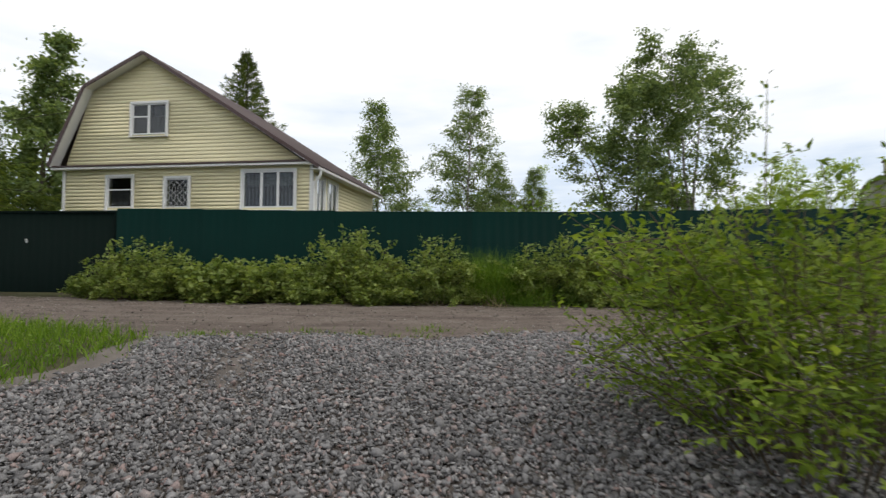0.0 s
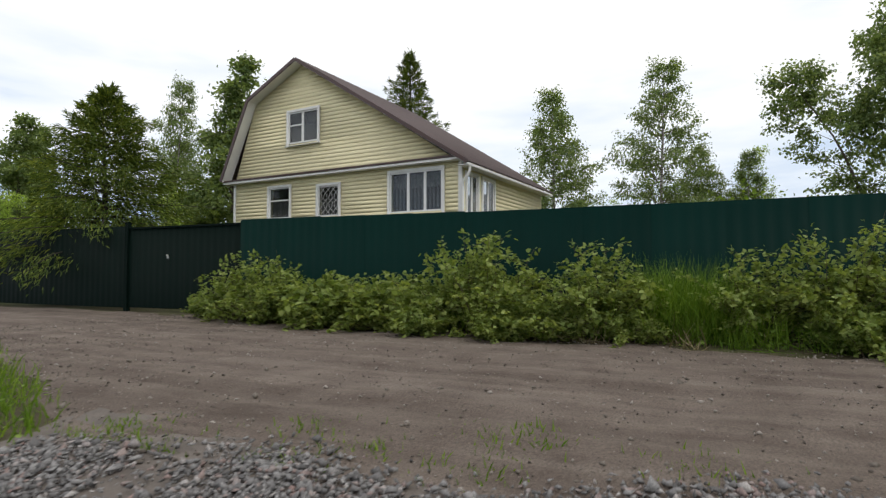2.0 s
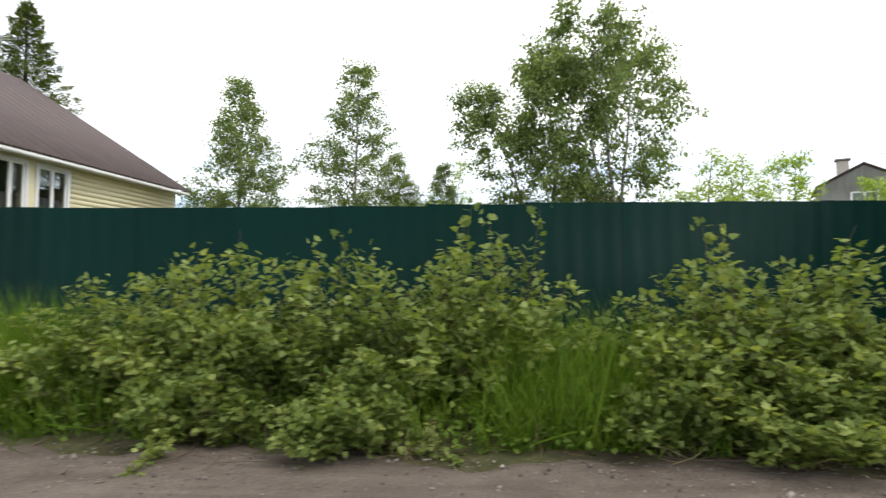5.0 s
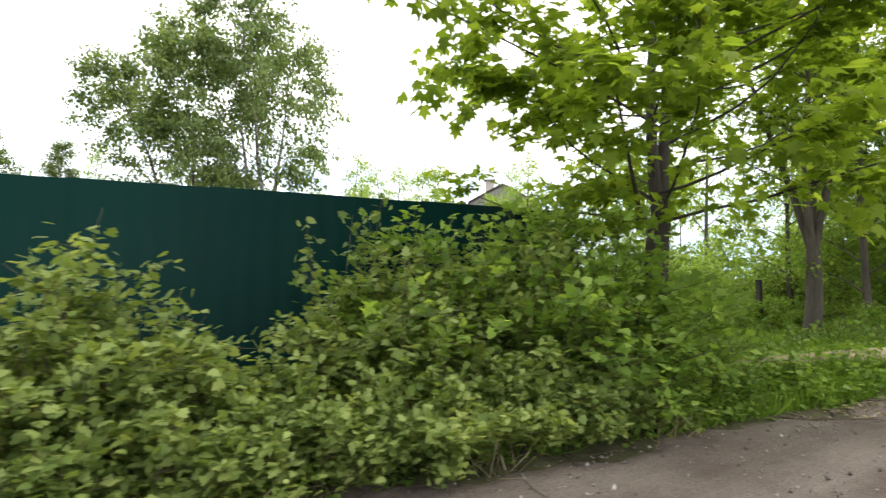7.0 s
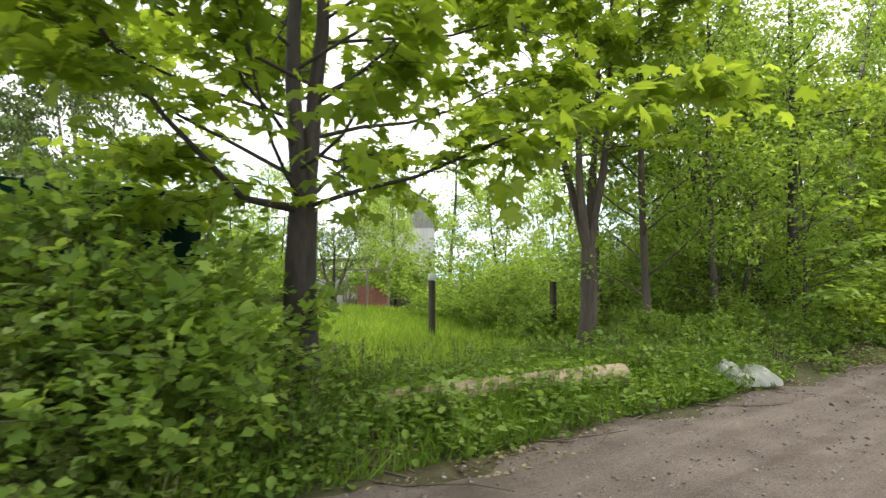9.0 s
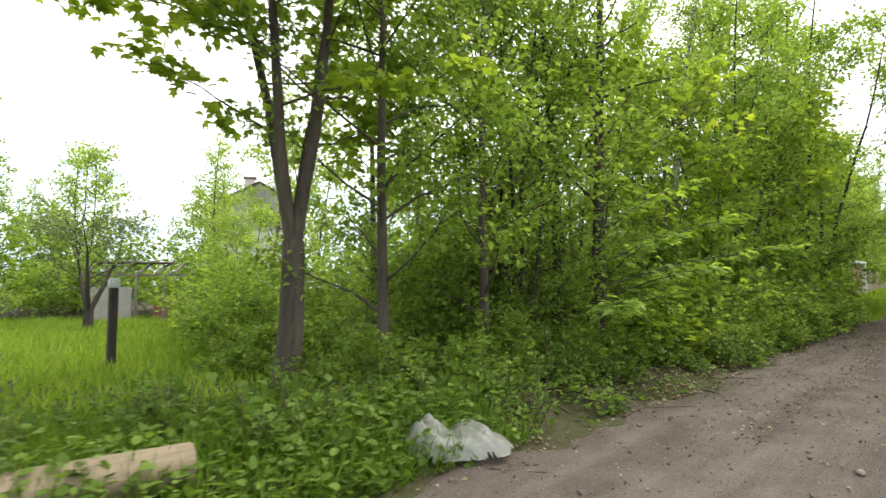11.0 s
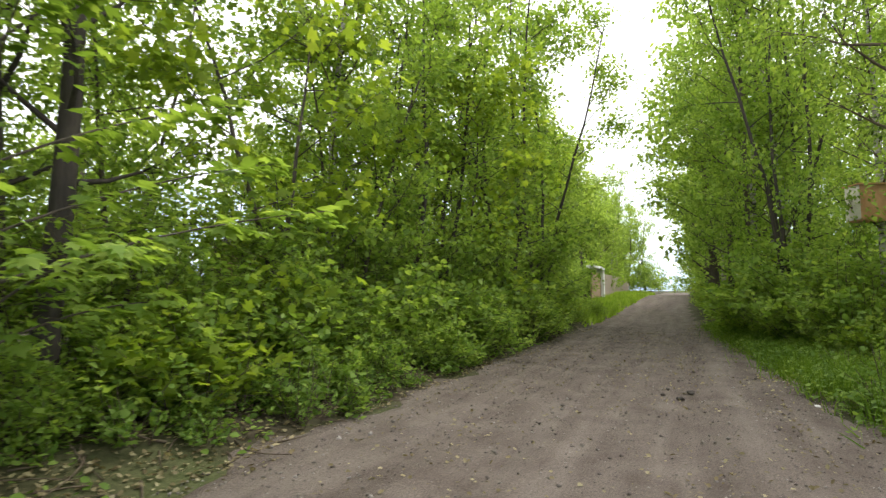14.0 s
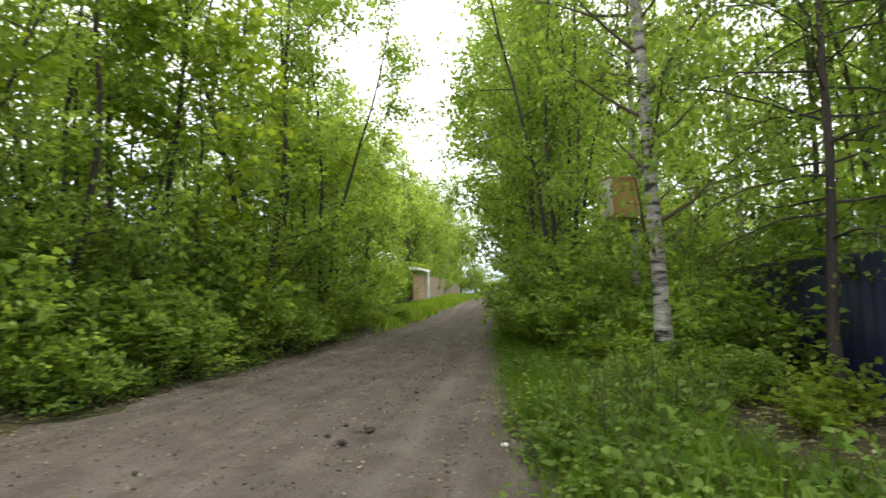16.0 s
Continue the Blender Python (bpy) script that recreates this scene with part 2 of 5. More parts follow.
class Tubes:
    """Collects tapered tubes along paths into one mesh."""

    def __init__(self):
        self.v, self.f, self.n = [], [], 0

    def add(self, pts, radii, sides=6):
        pts = np.asarray(pts, float)
        k = len(pts)
        d = unit(np.gradient(pts, axis=0))
        ref = np.array([1.0, 0.13, 0.07]) if abs(d[0][2]) > 0.7 else np.array([0.1, 0.05, 1.0])
        a = unit(np.cross(d, ref))
        b = np.cross(d, a)
        t = np.linspace(0, 2 * np.pi, sides, endpoint=False)
        ring = np.cos(t)[None, :, None] * a[:, None] + np.sin(t)[None, :, None] * b[:, None]
        self.v.append((pts[:, None] + ring * np.asarray(radii)[:, None, None]).reshape(-1, 3))
        i, j = np.meshgrid(np.arange(k - 1), np.arange(sides), indexing="ij")
        j2 = (j + 1) % sides
        f = np.stack([i * sides + j, i * sides + j2, (i + 1) * sides + j2, (i + 1) * sides + j], -1).reshape(-1, 4)
        self.f.append(f + self.n)
        self.n += k * sides

    def mesh(self, name):
        return raw_mesh(name, np.concatenate(self.v), np.concatenate(self.f), True)


def bent(rng, start, direction, length, steps=6, wander=0.12, lift=0.0):
    """A wandering line; lift bends it up, or down where negative."""
    p, d = np.array(start, float), unit(np.array(direction, float))
    out = [p.copy()]
    for _ in range(steps):
        d = unit(d + rng.normal(0, wander, 3) + np.array([0, 0, lift]))
        p = p + d * length / steps
        out.append(p.copy())
    return np.array(out)


def along(pts, t):
    k = np.linspace(0, 1, len(pts))
    return np.array([np.interp(t, k, pts[:, i]) for i in range(3)]).T


# ---- ground heights and edges ----
def road_north(x):
    return np.interp(x, [-40, -14, -9.5, -6, 3, 8, 13, 24, 60, 140], [13.6, 13.75, 13.2, 12.5, 11.75, 11.4, 11.3, 11.1, 11.4, 11.6])


def road_south(x):
    return np.interp(x, [-40, -13, -4.6, -3.2, 5, 12, 20, 28, 39, 55, 140], [11.5, 9.8, 6.5, 5.7, 5.7, 5.3, 5.2, 5.8, 6.7, 7.5, 7.8])


def height(x, y):
    x, y = np.asarray(x, float), np.asarray(y, float)
    z = -0.62 * smooth((6.0 - y) / 6.0) * smooth((15 - x) / 6)
    z = z + 0.22 * smooth((y - road_north(x)) / 0.9) * smooth((x + 10.5) / 3)
    z = z + 0.9 * smooth((x - 45) / 40)
    z = z + 0.10 * smooth((road_south(x) - y) / 0.7) * smooth((x - 22) / 4)
    return z + 0.02 * np.sin(x * 1.7 + y * 0.9) * np.sin(y * 1.3 - x * 0.4)


def ground_z(x, y):
    return float(height(x, y))


def axis_steps(lo, hi, step, far):
    a = list(np.arange(lo, hi + step / 2, step))
    s, p = step, hi
    while p < far:
        s *= 1.45
        p += s
        a.append(p)
    s, p = step, lo
    while p > -far:
        s *= 1.45
        p -= s
        a.insert(0, p)
    return np.array(a)


def sheet(name, X, Y, zfun, keep=None, shade=True):
    x, y = np.meshgrid(X, Y, indexing="ij")
    v = np.stack([x, y, zfun(x, y)], -1).reshape(-1, 3)
    i, j = np.meshgrid(np.arange(len(X) - 1), np.arange(len(Y) - 1), indexing="ij")
    n = len(Y)
    f = np.stack([i * n + j, (i + 1) * n + j, (i + 1) * n + j + 1, i * n + j + 1], -1).reshape(-1, 4)
    return raw_mesh(name, v, f, shade)


# ---- ground, road, gravel ----
def under(x, y):
    """The soil, a little lower beneath the road."""
    return height(x, y) - 0.10 * smooth((road_north(x) - 0.1 - y) / 0.35) * smooth((y - road_south(x) - 0.1) / 0.35)


ground = part("ground", sheet("ground", axis_steps(-24, 60, 0.45, 900), axis_steps(-4, 30, 0.3, 900), under), soil_m)
tagged(ground, "dark soil with moss and leaf litter", "ground", kind="structure")


def build_road():
    X = np.concatenate([np.arange(-40, -12, 0.4), np.arange(-12, 45, 0.14), np.arange(45, 140, 0.6)])
    w = np.linspace(0, 1, 56)
    x = np.repeat(X[:, None], 56, 1)
    wob = lambda s, ph: 0.16 * np.sin(s * 1.9 + ph) + 0.1 * np.sin(s * 4.3 + 2 * ph) + 0.05 * np.sin(s * 11 + ph)
    s, n = road_south(x) + wob(x, 0.3), road_north(x) + 0.12 + wob(x, 1.7)
    y = s + (n - s) * w[None]
    ruts = sum(-0.022 * np.exp(-((y - c - 0.25 * np.sin(x * 0.21 + c)) / 0.2) ** 2) for c in (7.35, 8.8, 9.9))
    ridge = sum(0.012 * np.exp(-((y - c - 0.25 * np.sin(x * 0.21 + c)) / 0.14) ** 2) for c in (7.0, 8.45, 9.2, 10.3))
    rough = 0.010 * np.sin(x * 3.1 + y * 5) * np.sin(y * 7 - x * 1.3) + 0.006 * np.sin(x * 13 + y * 3.7) * np.sin(y * 17 + x * 2)
    edge = np.minimum(w, 1 - w)[None]
    z = height(x, y) + 0.022 + (ruts + ridge + rough) * smooth(edge / 0.08) - 0.05 * (1 - smooth(edge / 0.03))
    v = np.stack([x, y, z], -1).reshape(-1, 3)
    i, j = np.meshgrid(np.arange(len(X) - 1), np.arange(55), indexing="ij")
    f = np.stack([i * 56 + j, (i + 1) * 56 + j, (i + 1) * 56 + j + 1, i * 56 + j + 1], -1).reshape(-1, 4)
    road = part("road", raw_mesh("road", v, f, True), road_m)
    tagged(road, "rutted grey-brown dirt road", "road", kind="structure")


build_road()


def in_gravel(x, y):
    top = 6.12 + 0.25 * np.sin(x * 0.8 + 0.6) + 0.2 * np.sin(x * 2.3)
    left = -3.35 - 1.1 * smooth((4.3 - y) / 2.5)
    return (y < top) & (x > left + 0.15 * np.sin(y * 3)) & (x < 5.5)


def build_gravel():
    rng = np.random.default_rng(5)
    n = 140000
    x, y = rng.uniform(-6, 5.5, n), rng.uniform(2.3, 7.0, n)
    # sparser behind the start of the walk
    x, y = np.concatenate([x, rng.uniform(-6, 5.5, 26000)]), np.concatenate([y, 2.5 - 7.3 * rng.uniform(0, 1, 26000) ** 1.5])
    n = len(x)
    k = in_gravel(x, y + rng.normal(0, 0.16, n))
    # a bare worn streak where wheels pass
    streak = np.exp(-((x + 2.0 + 0.2 * (y - 4)) / 0.45) ** 2) * smooth((y - 3.4) / 1.2)
    k &= rng.uniform(0, 1, n) > 0.85 * streak
    x, y = x[k], y[k]
    base = np.array([(1, 0, 0), (-1, 0, 0), (0, 1, 0), (0, -1, 0), (0, 0, 1), (0, 0, -1)], float)
    F = np.array([(0, 2, 4), (2, 1, 4), (1, 3, 4), (3, 0, 4), (2, 0, 5), (1, 2, 5), (3, 1, 5), (0, 3, 5)])
    m = len(x)
    r = np.clip(rng.lognormal(np.log(0.0135), 0.36, m), 0.006, 0.034)
    V = (base[None] + rng.normal(0, 0.3, (m, 6, 3))) * (1 + rng.normal(0, 0.22, (m, 6, 1))) * r[:, None, None] * rng.uniform(0.65, 1.35, (m, 1, 3)) * np.array([1, 1, 0.75])
    a = rng.uniform(0, 6.28, m)
    c, s = np.cos(a)[:, None], np.sin(a)[:, None]
    V = np.stack([V[..., 0] * c - V[..., 1] * s, V[..., 0] * s + V[..., 1] * c, V[..., 2]], -1)
    V += np.stack([x, y, height(x, y) + 0.03 + rng.uniform(0, 0.026, m)], -1)[:, None]
    Fa = F[None] + (np.arange(m) * 6)[:, None, None]
    g = part("gravel", raw_mesh("gravel", V.reshape(-1, 3), Fa.reshape(-1, 3)), stone_m)
    tagged(g, "loose crushed grey granite on the driveway", "gravel", kind="stuff")


build_gravel()


def bed_height(x, y):
    """The dusty bed, which dips under the soil along an uneven edge."""
    w = 0.22 * np.sin(x * 1.3 + 0.5) + 0.14 * np.sin(y * 1.7 + x) + 0.08 * np.sin(y * 5.1)
    e = np.minimum(np.minimum(x + 3.75 + 1.1 * smooth((4.3 - y) / 2.5) + w, 5.6 - x + w), np.minimum(6.45 - y + w, y + 5.2 + w))
    return height(x, y) + 0.02 - 0.12 * smooth(-e / 0.3 + 0.5)


bed = part("driveway_bed", sheet("driveway_bed", np.arange(-5.8, 6.5, 0.15), np.arange(-6, 6.9, 0.15), bed_height),
           plain_mat("stony_dust", (0.07, 0.058, 0.050), (0.165, 0.142, 0.124), 0.95, 0, 3, 70, 0.8, dist=0.02))
tagged(bed, "stony grey dust under the gravel", "driveway", kind="structure")


def build_pebbles():
    rng = np.random.default_rng(8)
    n = 30000
    x = rng.uniform(-12, 45, n)
    w = rng.beta(0.7, 0.7, n)
    y = road_south(x) + (road_north(x) - road_south(x)) * w
    base = np.array([(1, 0, 0), (-1, 0, 0), (0, 1, 0), (0, -1, 0), (0, 0, 1), (0, 0, -1)], float)
    F = np.array([(0, 2, 4), (2, 1, 4), (1, 3, 4), (3, 0, 4), (2, 0, 5), (1, 2, 5), (3, 1, 5), (0, 3, 5)])
    r = np.clip(rng.lognormal(np.log(0.0075), 0.5, n), 0.003, 0.03)
    V = (base[None] + rng.normal(0, 0.3, (n, 6, 3))) * r[:, None, None] * np.array([1, 1, 0.8])
    V += np.stack([x, y, height(x, y) + 0.028], -1)[:, None]
    Fa = F[None] + (np.arange(n) * 6)[:, None, None]
    M = Mat("road_pebbles", 0.9, 0, 0.2)
    M.color(M.ramp(M.island(), [(0, (0.085, 0.072, 0.062)), (0.6, (0.17, 0.15, 0.13)), (1, (0.34, 0.31, 0.28))]))
    tagged(part("pebbles", raw_mesh("pebbles", V.reshape(-1, 3), Fa.reshape(-1, 3)), M.m), "small loose stones on the dirt road", "stones", kind="stuff")


build_pebbles()


# ---- plants: makers ----
def make_tree(name, seed, h, trunk_r, crown_w, crown_from, n_limbs, n_twigs, n_leaf, leaf_len, leaf_shape, leaf_m, bark, label, stems=1,
              droop=0.0, up=0.5, fork=2.0, spread=0.16, twig_len=0.7, clump=0.22, lean=(0, 0), widest=0.35, detail=False, flat=False, extra=()):
    """A tree as an Empty at its foot with a trunk, its limbs and a crown of single leaves."""
    rng = np.random.default_rng(seed)
    T = Tubes()
    lines, boles = [], []
    base = bent(rng, (0, 0, -0.15), (lean[0], lean[1], 1), fork if stems > 1 else h, 9, 0.035, 0.02)
    if stems > 1:
        T.add(base, np.linspace(trunk_r * 1.25, trunk_r * 0.95, 10), 9)
        for k in range(stems):
            a = 2 * math.pi * k / stems + rng.uniform(-0.4, 0.4)
            d = (math.cos(a) * spread, math.sin(a) * spread, 1)
            ln = bent(rng, base[-1] - np.array([0, 0, 0.12]), d, (h - fork) * rng.uniform(0.8, 1.0), 9, 0.06, 0.05)
            bole = Tubes()
            bole.add(ln, np.linspace(trunk_r * 0.62, 0.012, 10), 8)
            boles.append(bole)
            lines.append((ln, trunk_r * 0.5))
    else:
        r = np.linspace(1, 0.06, 10) ** 0.9 * trunk_r
        r[0] *= 1.35
        T.add(base, r, 9)
        lines.append((base, trunk_r))
    B = Tubes()
    limbs = []
    tips, dirs = [], []
    for line in extra:
        ex = np.array(line, float)
        one = Tubes()
        one.add(ex, np.linspace(trunk_r * 0.3, 0.008, len(ex)), 7)
        limbs.append(one)
        for t in np.linspace(0.3, 1.0, 14):
            tw = bent(rng, along(ex, np.array([t]))[0], rng.normal(0, 1, 3) * np.array([1, 1, 0.15]), twig_len, 4, 0.12, -0.02)
            B.add(tw[[0, 2, 4]], (0.006, 0.004, 0.002), 3)
            tips.append(tw)
            dirs.append(unit(tw[-1] - tw[0]))
    for k in range(n_limbs):
        ln, tr = lines[k % len(lines)]
        z0, z1 = ln[0][2], ln[-1][2]
        s = (k + rng.uniform(0, 1)) / n_limbs
        zt = crown_from + (h - crown_from) * s ** 0.9
        f = np.clip((zt - z0) / max(z1 - z0, 0.1), 0.02, 0.97)
        p = along(ln, np.array([f]))[0]
        rel = (p[2] - crown_from) / (h - crown_from)
        shape = np.interp(rel, [0, widest, 1.0], [0.62, 1.0, 0.07])
        length = crown_w * shape * rng.uniform(0.65, 1.15)
        a = k * 2.399 + rng.uniform(-0.5, 0.5)
        limb = bent(rng, p, (math.cos(a), math.sin(a), up * rng.uniform(0.5, 1.5)), length, 6, 0.13, 0.03 - droop * 0.10)
        rr = max(0.012, tr * 0.33 * (1 - f * 0.7))
        if detail:
            one = Tubes()
            one.add(limb, np.linspace(rr, 0.004, 7), 6)
            limbs.append(one)
        else:
            B.add(limb[::2], np.linspace(rr, 0.004, 4), 5)
        for _ in range(n_twigs):
            t = rng.uniform(0.2, 1.0) ** 0.7
            q = along(limb, np.array([t]))[0]
            dd = unit(limb[-1] - limb[0]) + rng.normal(0, 0.65, 3) + np.array([0, 0, 0.1 - droop])
            tw = bent(rng, q, dd, twig_len * (0.35 + 0.65 * shape) * rng.uniform(0.5, 1.25), 4, 0.15, -droop * 0.3)
            B.add(tw[[0, 2, 4]], (0.006, 0.004, 0.002), 3)
            tips.append(tw)
            dirs.append(unit(tw[-1] - tw[0]))
    root = thing(name, Matrix(), label, "tree")
    part("trunk", T.mesh("trunk"), bark, root)
    for bole in boles:
        part("stem", bole.mesh("stem"), bark, root)
    for one in limbs:
        part("limb", one.mesh("limb"), bark, root)
    tagged(part("branchwork", B.mesh("branchwork"), twig_m if bark is birch_m else bark, root), kind="stuff")
    tips, dirs = np.array(tips), np.array(dirs)
    size = np.linalg.norm(tips[:, -1] - tips[:, 0], axis=1)
    reach = np.linalg.norm(tips[:, -1, :2] - base[-1][:2], axis=1)
    wt = size * (0.4 + reach / max(crown_w, 0.1))
    idx = rng.choice(len(tips), n_leaf, p=wt / wt.sum())
    s = rng.uniform(0.15, 1.05, n_leaf)
    i0 = np.minimum((s * 4).astype(int), 3)
    fr = (s * 4 - i0)[:, None]
    P = tips[idx, i0] * (1 - fr) + tips[idx, i0 + 1] * fr + rng.normal(0, clump, (n_leaf, 3)) * np.array([1, 1, 0.3 if flat else 0.6])
    D = dirs[idx] * 0.5 + rng.normal(0, 0.7, (n_leaf, 3)) * np.array([1, 1, 0.45 if flat else 1]) + np.array([0, 0, -0.35 - droop])
    U = rng.normal(0, 0.3 if flat else 0.45, (n_leaf, 3)) + np.array([0, 0, 1.0])
    L = leaf_len * rng.uniform(0.65, 1.3, n_leaf)
    wid = {"maple": 0.95, "round": 0.75, "oval": 0.72, "blade": 0.2}[leaf_shape]
    tagged(part("crown", leaves("crown", P, D, U, L, L * wid, leaf_shape), leaf_m, root), kind="stuff")
    return root


def make_bush(name, seed, h, w, shoots, per, leaf_len, leaf_shape, leaf_m, label, category="bush", up=1.0, aspect=0.62, tall=0, twigs=True):
    """A bush as an Empty with stems and foliage: many shoots that rise and arch from one foot."""
    rng = np.random.default_rng(seed)
    T = Tubes()
    P, D = [], []
    for k in range(shoots):
        a = rng.uniform(0, 6.283)
        rad = w * 0.5 * math.sqrt(rng.uniform(0, 1))
        foot = np.array([math.cos(a), math.sin(a), 0]) * rad * 0.45 + np.array([0, 0, -0.05])
        top = h * (1 - 0.55 * (rad / (w * 0.5)) ** 2) * rng.uniform(0.7, 1.08)
        if k < tall:
            top = h * rng.uniform(1.15, 1.4)
            rad *= 0.4
        aim = np.array([math.cos(a) * rad * 0.8, math.sin(a) * rad * 0.8, top * up])
        ln = bent(rng, foot, aim, np.linalg.norm(aim) * 1.02, 6, 0.10, -0.05)
        T.add(ln[::2], np.linspace(0.009, 0.003, 4), 3)
        branches = [(ln, per)]
        if twigs:
            for _ in range(4):
                t = rng.uniform(0.3, 0.95)
                q = along(ln, np.array([t]))[0]
                d = unit(rng.normal(0, 1, 3) * np.array([1, 1, 0.35]) + np.array([0, 0, 0.35]))
                tw = bent(rng, q, d, 0.32 * h * rng.uniform(0.5, 1.1), 4, 0.15, 0.02)
                T.add(tw[[0, 2, 4]], (0.004, 0.003, 0.0015), 3)
                branches.append((tw, per // 2))
        for b, m in branches:
            t = rng.uniform(0.22 if b is ln else 0.1, 1.02, m)
            P.append(along(b, np.clip(t, 0, 1)) + rng.normal(0, leaf_len * 0.55, (m, 3)))
            D.append(unit(b[-1] - b[0])[None] * 0.5 + rng.normal(0, 0.75, (m, 3)) * np.array([1, 1, 0.5]))
    P, D = np.concatenate(P), np.concatenate(D)
    P[:, 2] = np.maximum(P[:, 2], 0.02)
    n = len(P)
    U = rng.normal(0, 0.4, (n, 3)) + np.array([0, 0, 1.0])
    L = leaf_len * rng.uniform(0.6, 1.3, n)
    root = thing(name, Matrix(), label, category)
    tagged(part("stem", T.mesh("stem"), twig_m, root), kind="stuff")
    tagged(part("foliage", leaves("foliage", P, D, U, L, L * aspect, leaf_shape), leaf_m, root), kind="stuff")
    return root


def make_spruce(name, seed, h, w, label, tiers=26, from_z=0.3):
    rng = np.random.default_rng(seed)
    T = Tubes()
    trunk = bent(rng, (0, 0, -0.1), (0, 0, 1), h, 8, 0.01)
    T.add(trunk, np.linspace(0.02 * h, 0.015, 9), 8)
    P, D = [], []
    for k in range(tiers):
        f = (k + 0.3) / tiers
        z0 = from_z + (h - from_z) * f ** 0.9
        for b in range(6):
            a = b * 1.0472 + k * 0.55 + rng.uniform(-0.3, 0.3)
            z = z0 + rng.uniform(-0.08, 0.08)
            reach = w * (1 - f) ** 0.95 * rng.uniform(0.7, 1.2) + 0.1
            ln = bent(rng, (trunk[0][0], trunk[0][1], z), (math.cos(a), math.sin(a), 0.05 + 0.5 * f), reach, 6, 0.05, -0.07 * (1 - f))
            T.add(ln, np.linspace(0.03 * (1 - f) + 0.006, 0.004, 7), 4)
            m = int(300 * (1 - f) ** 0.8 + 50)
            t = rng.uniform(0.15, 1.0, m)
            flat = np.array([-math.sin(a), math.cos(a), 0]) * (rng.normal(0, 1, m) * 0.26 * reach * (1.1 - t))[:, None]
            hang = np.array([0, 0, -1.0]) * (np.abs(rng.normal(0, 0.12 + 0.14 * (1 - f), m)))[:, None]
            P.append(along(ln, t) + flat + hang)
            D.append(unit(ln[-1] - ln[0])[None] * 0.8 + rng.normal(0, 0.35, (m, 3)) + np.array([0, 0, -0.5 * (1 - f)]))
    tip = rng.uniform(0, 1, 60)
    P.append(np.stack([rng.normal(0, 0.05, 60), rng.normal(0, 0.05, 60), h * (1 - 0.07 * tip)], -1) + (trunk[-1] - np.array([0, 0, h - 0.1])) * np.array([1, 1, 0]))
    D.append(rng.normal(0, 0.4, (60, 3)) + np.array([0, 0, 0.8]))
    P, D = np.concatenate(P), np.concatenate(D)
    n = len(P)
    L = rng.uniform(0.12, 0.27, n)
    root = thing(name, Matrix(), label, "tree")
    part("trunk", T.mesh("trunk"), darkbark_m, root)
    tagged(part("crown", leaves("crown", P, D, rng.normal(0, 0.5, (n, 3)) + np.array([0, 0, 1]), L, L * 0.17, "oval"), leaf_spruce, root), kind="stuff")
    return root


def put(ob, x, y, turn=0, size=1.0, z=None, tall=None):
    """Moves a thing to its place on the ground."""
    ob.matrix_world = Matrix.Translation((x, y, ground_z(x, y) if z is None else z)) @ Matrix.Rotation(turn, 4, 'Z') @ Matrix.Diagonal((size, size, tall or size, 1))
    return ob


def put_copy(ob, x, y, turn=0, size=1.0, tall=None):
    c = copy_thing(ob, Matrix())
    c.scale = (1, 1, 1)
    return put(c, x, y, turn, size, tall=tall)


# ---- fence ----
fence_m = Mat("green_coated_steel", 0.5, 0.0, 0.045)
fence_m.color(fence_m.mix(1.0, fence_m.ramp(fence_m.noise(1.2, 5, (1, 1, 0.3)), [(0.3, (0.0013, 0.0146, 0.0122)), (0.7, (0.0016, 0.0178, 0.0148))]),
                          fence_m.ramp(fence_m.piece(), [(0, (0.93, 0.93, 0.93)), (1, (1.07, 1.07, 1.07))]), 'MULTIPLY'))
fence_m.rough(fence_m.noise(3, 5), 0.42, 0.6)
fence_m = fence_m.m
TOP = 2.32


def profiled(x0, x1, z0, z1, y=0.0, pitch=0.23, depth=0.005):
    """A sheet of trapezoidal profile with folded thickness, facing -y."""
    pts = []
    x = x0
    while x < x1 - 1e-6:
        for dx, dy in ((0.0, 0), (0.055, 0), (0.075, -depth), (0.17, -depth), (0.19, 0)):
            if x + dx <= x1:
                pts.append((x + dx, y + dy))
        x += pitch
    pts.append((x1, y))
    n = len(pts)
    v = [(a, b, z0) for a, b in pts] + [(a, b, z1) for a, b in pts] + [(a, b + 0.004, z0) for a, b in pts] + [(a, b + 0.004, z1) for a, b in pts]
    f = []
    for k in range(n - 1):
        f += [(k, k + 1, n + k + 1, n + k), (2 * n + k + 1, 2 * n + k, 3 * n + k, 3 * n + k + 1), (n + k, n + k + 1, 3 * n + k + 1, 3 * n + k)]
    return v, f


def fence_panel_mesh(width, z0, z1):
    v, f = profiled(0, width, z0, z1)
    return raw_mesh("panel", v, f)


# gate and side fence: a darker, blacker green than the fence
gate_m = plain_mat("black_green_gate_steel", (0.0016, 0.0062, 0.0048), (0.0024, 0.0082, 0.0064), 0.62, 0, 2, 30, 0.03)
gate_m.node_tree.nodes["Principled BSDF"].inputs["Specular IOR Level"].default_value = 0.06


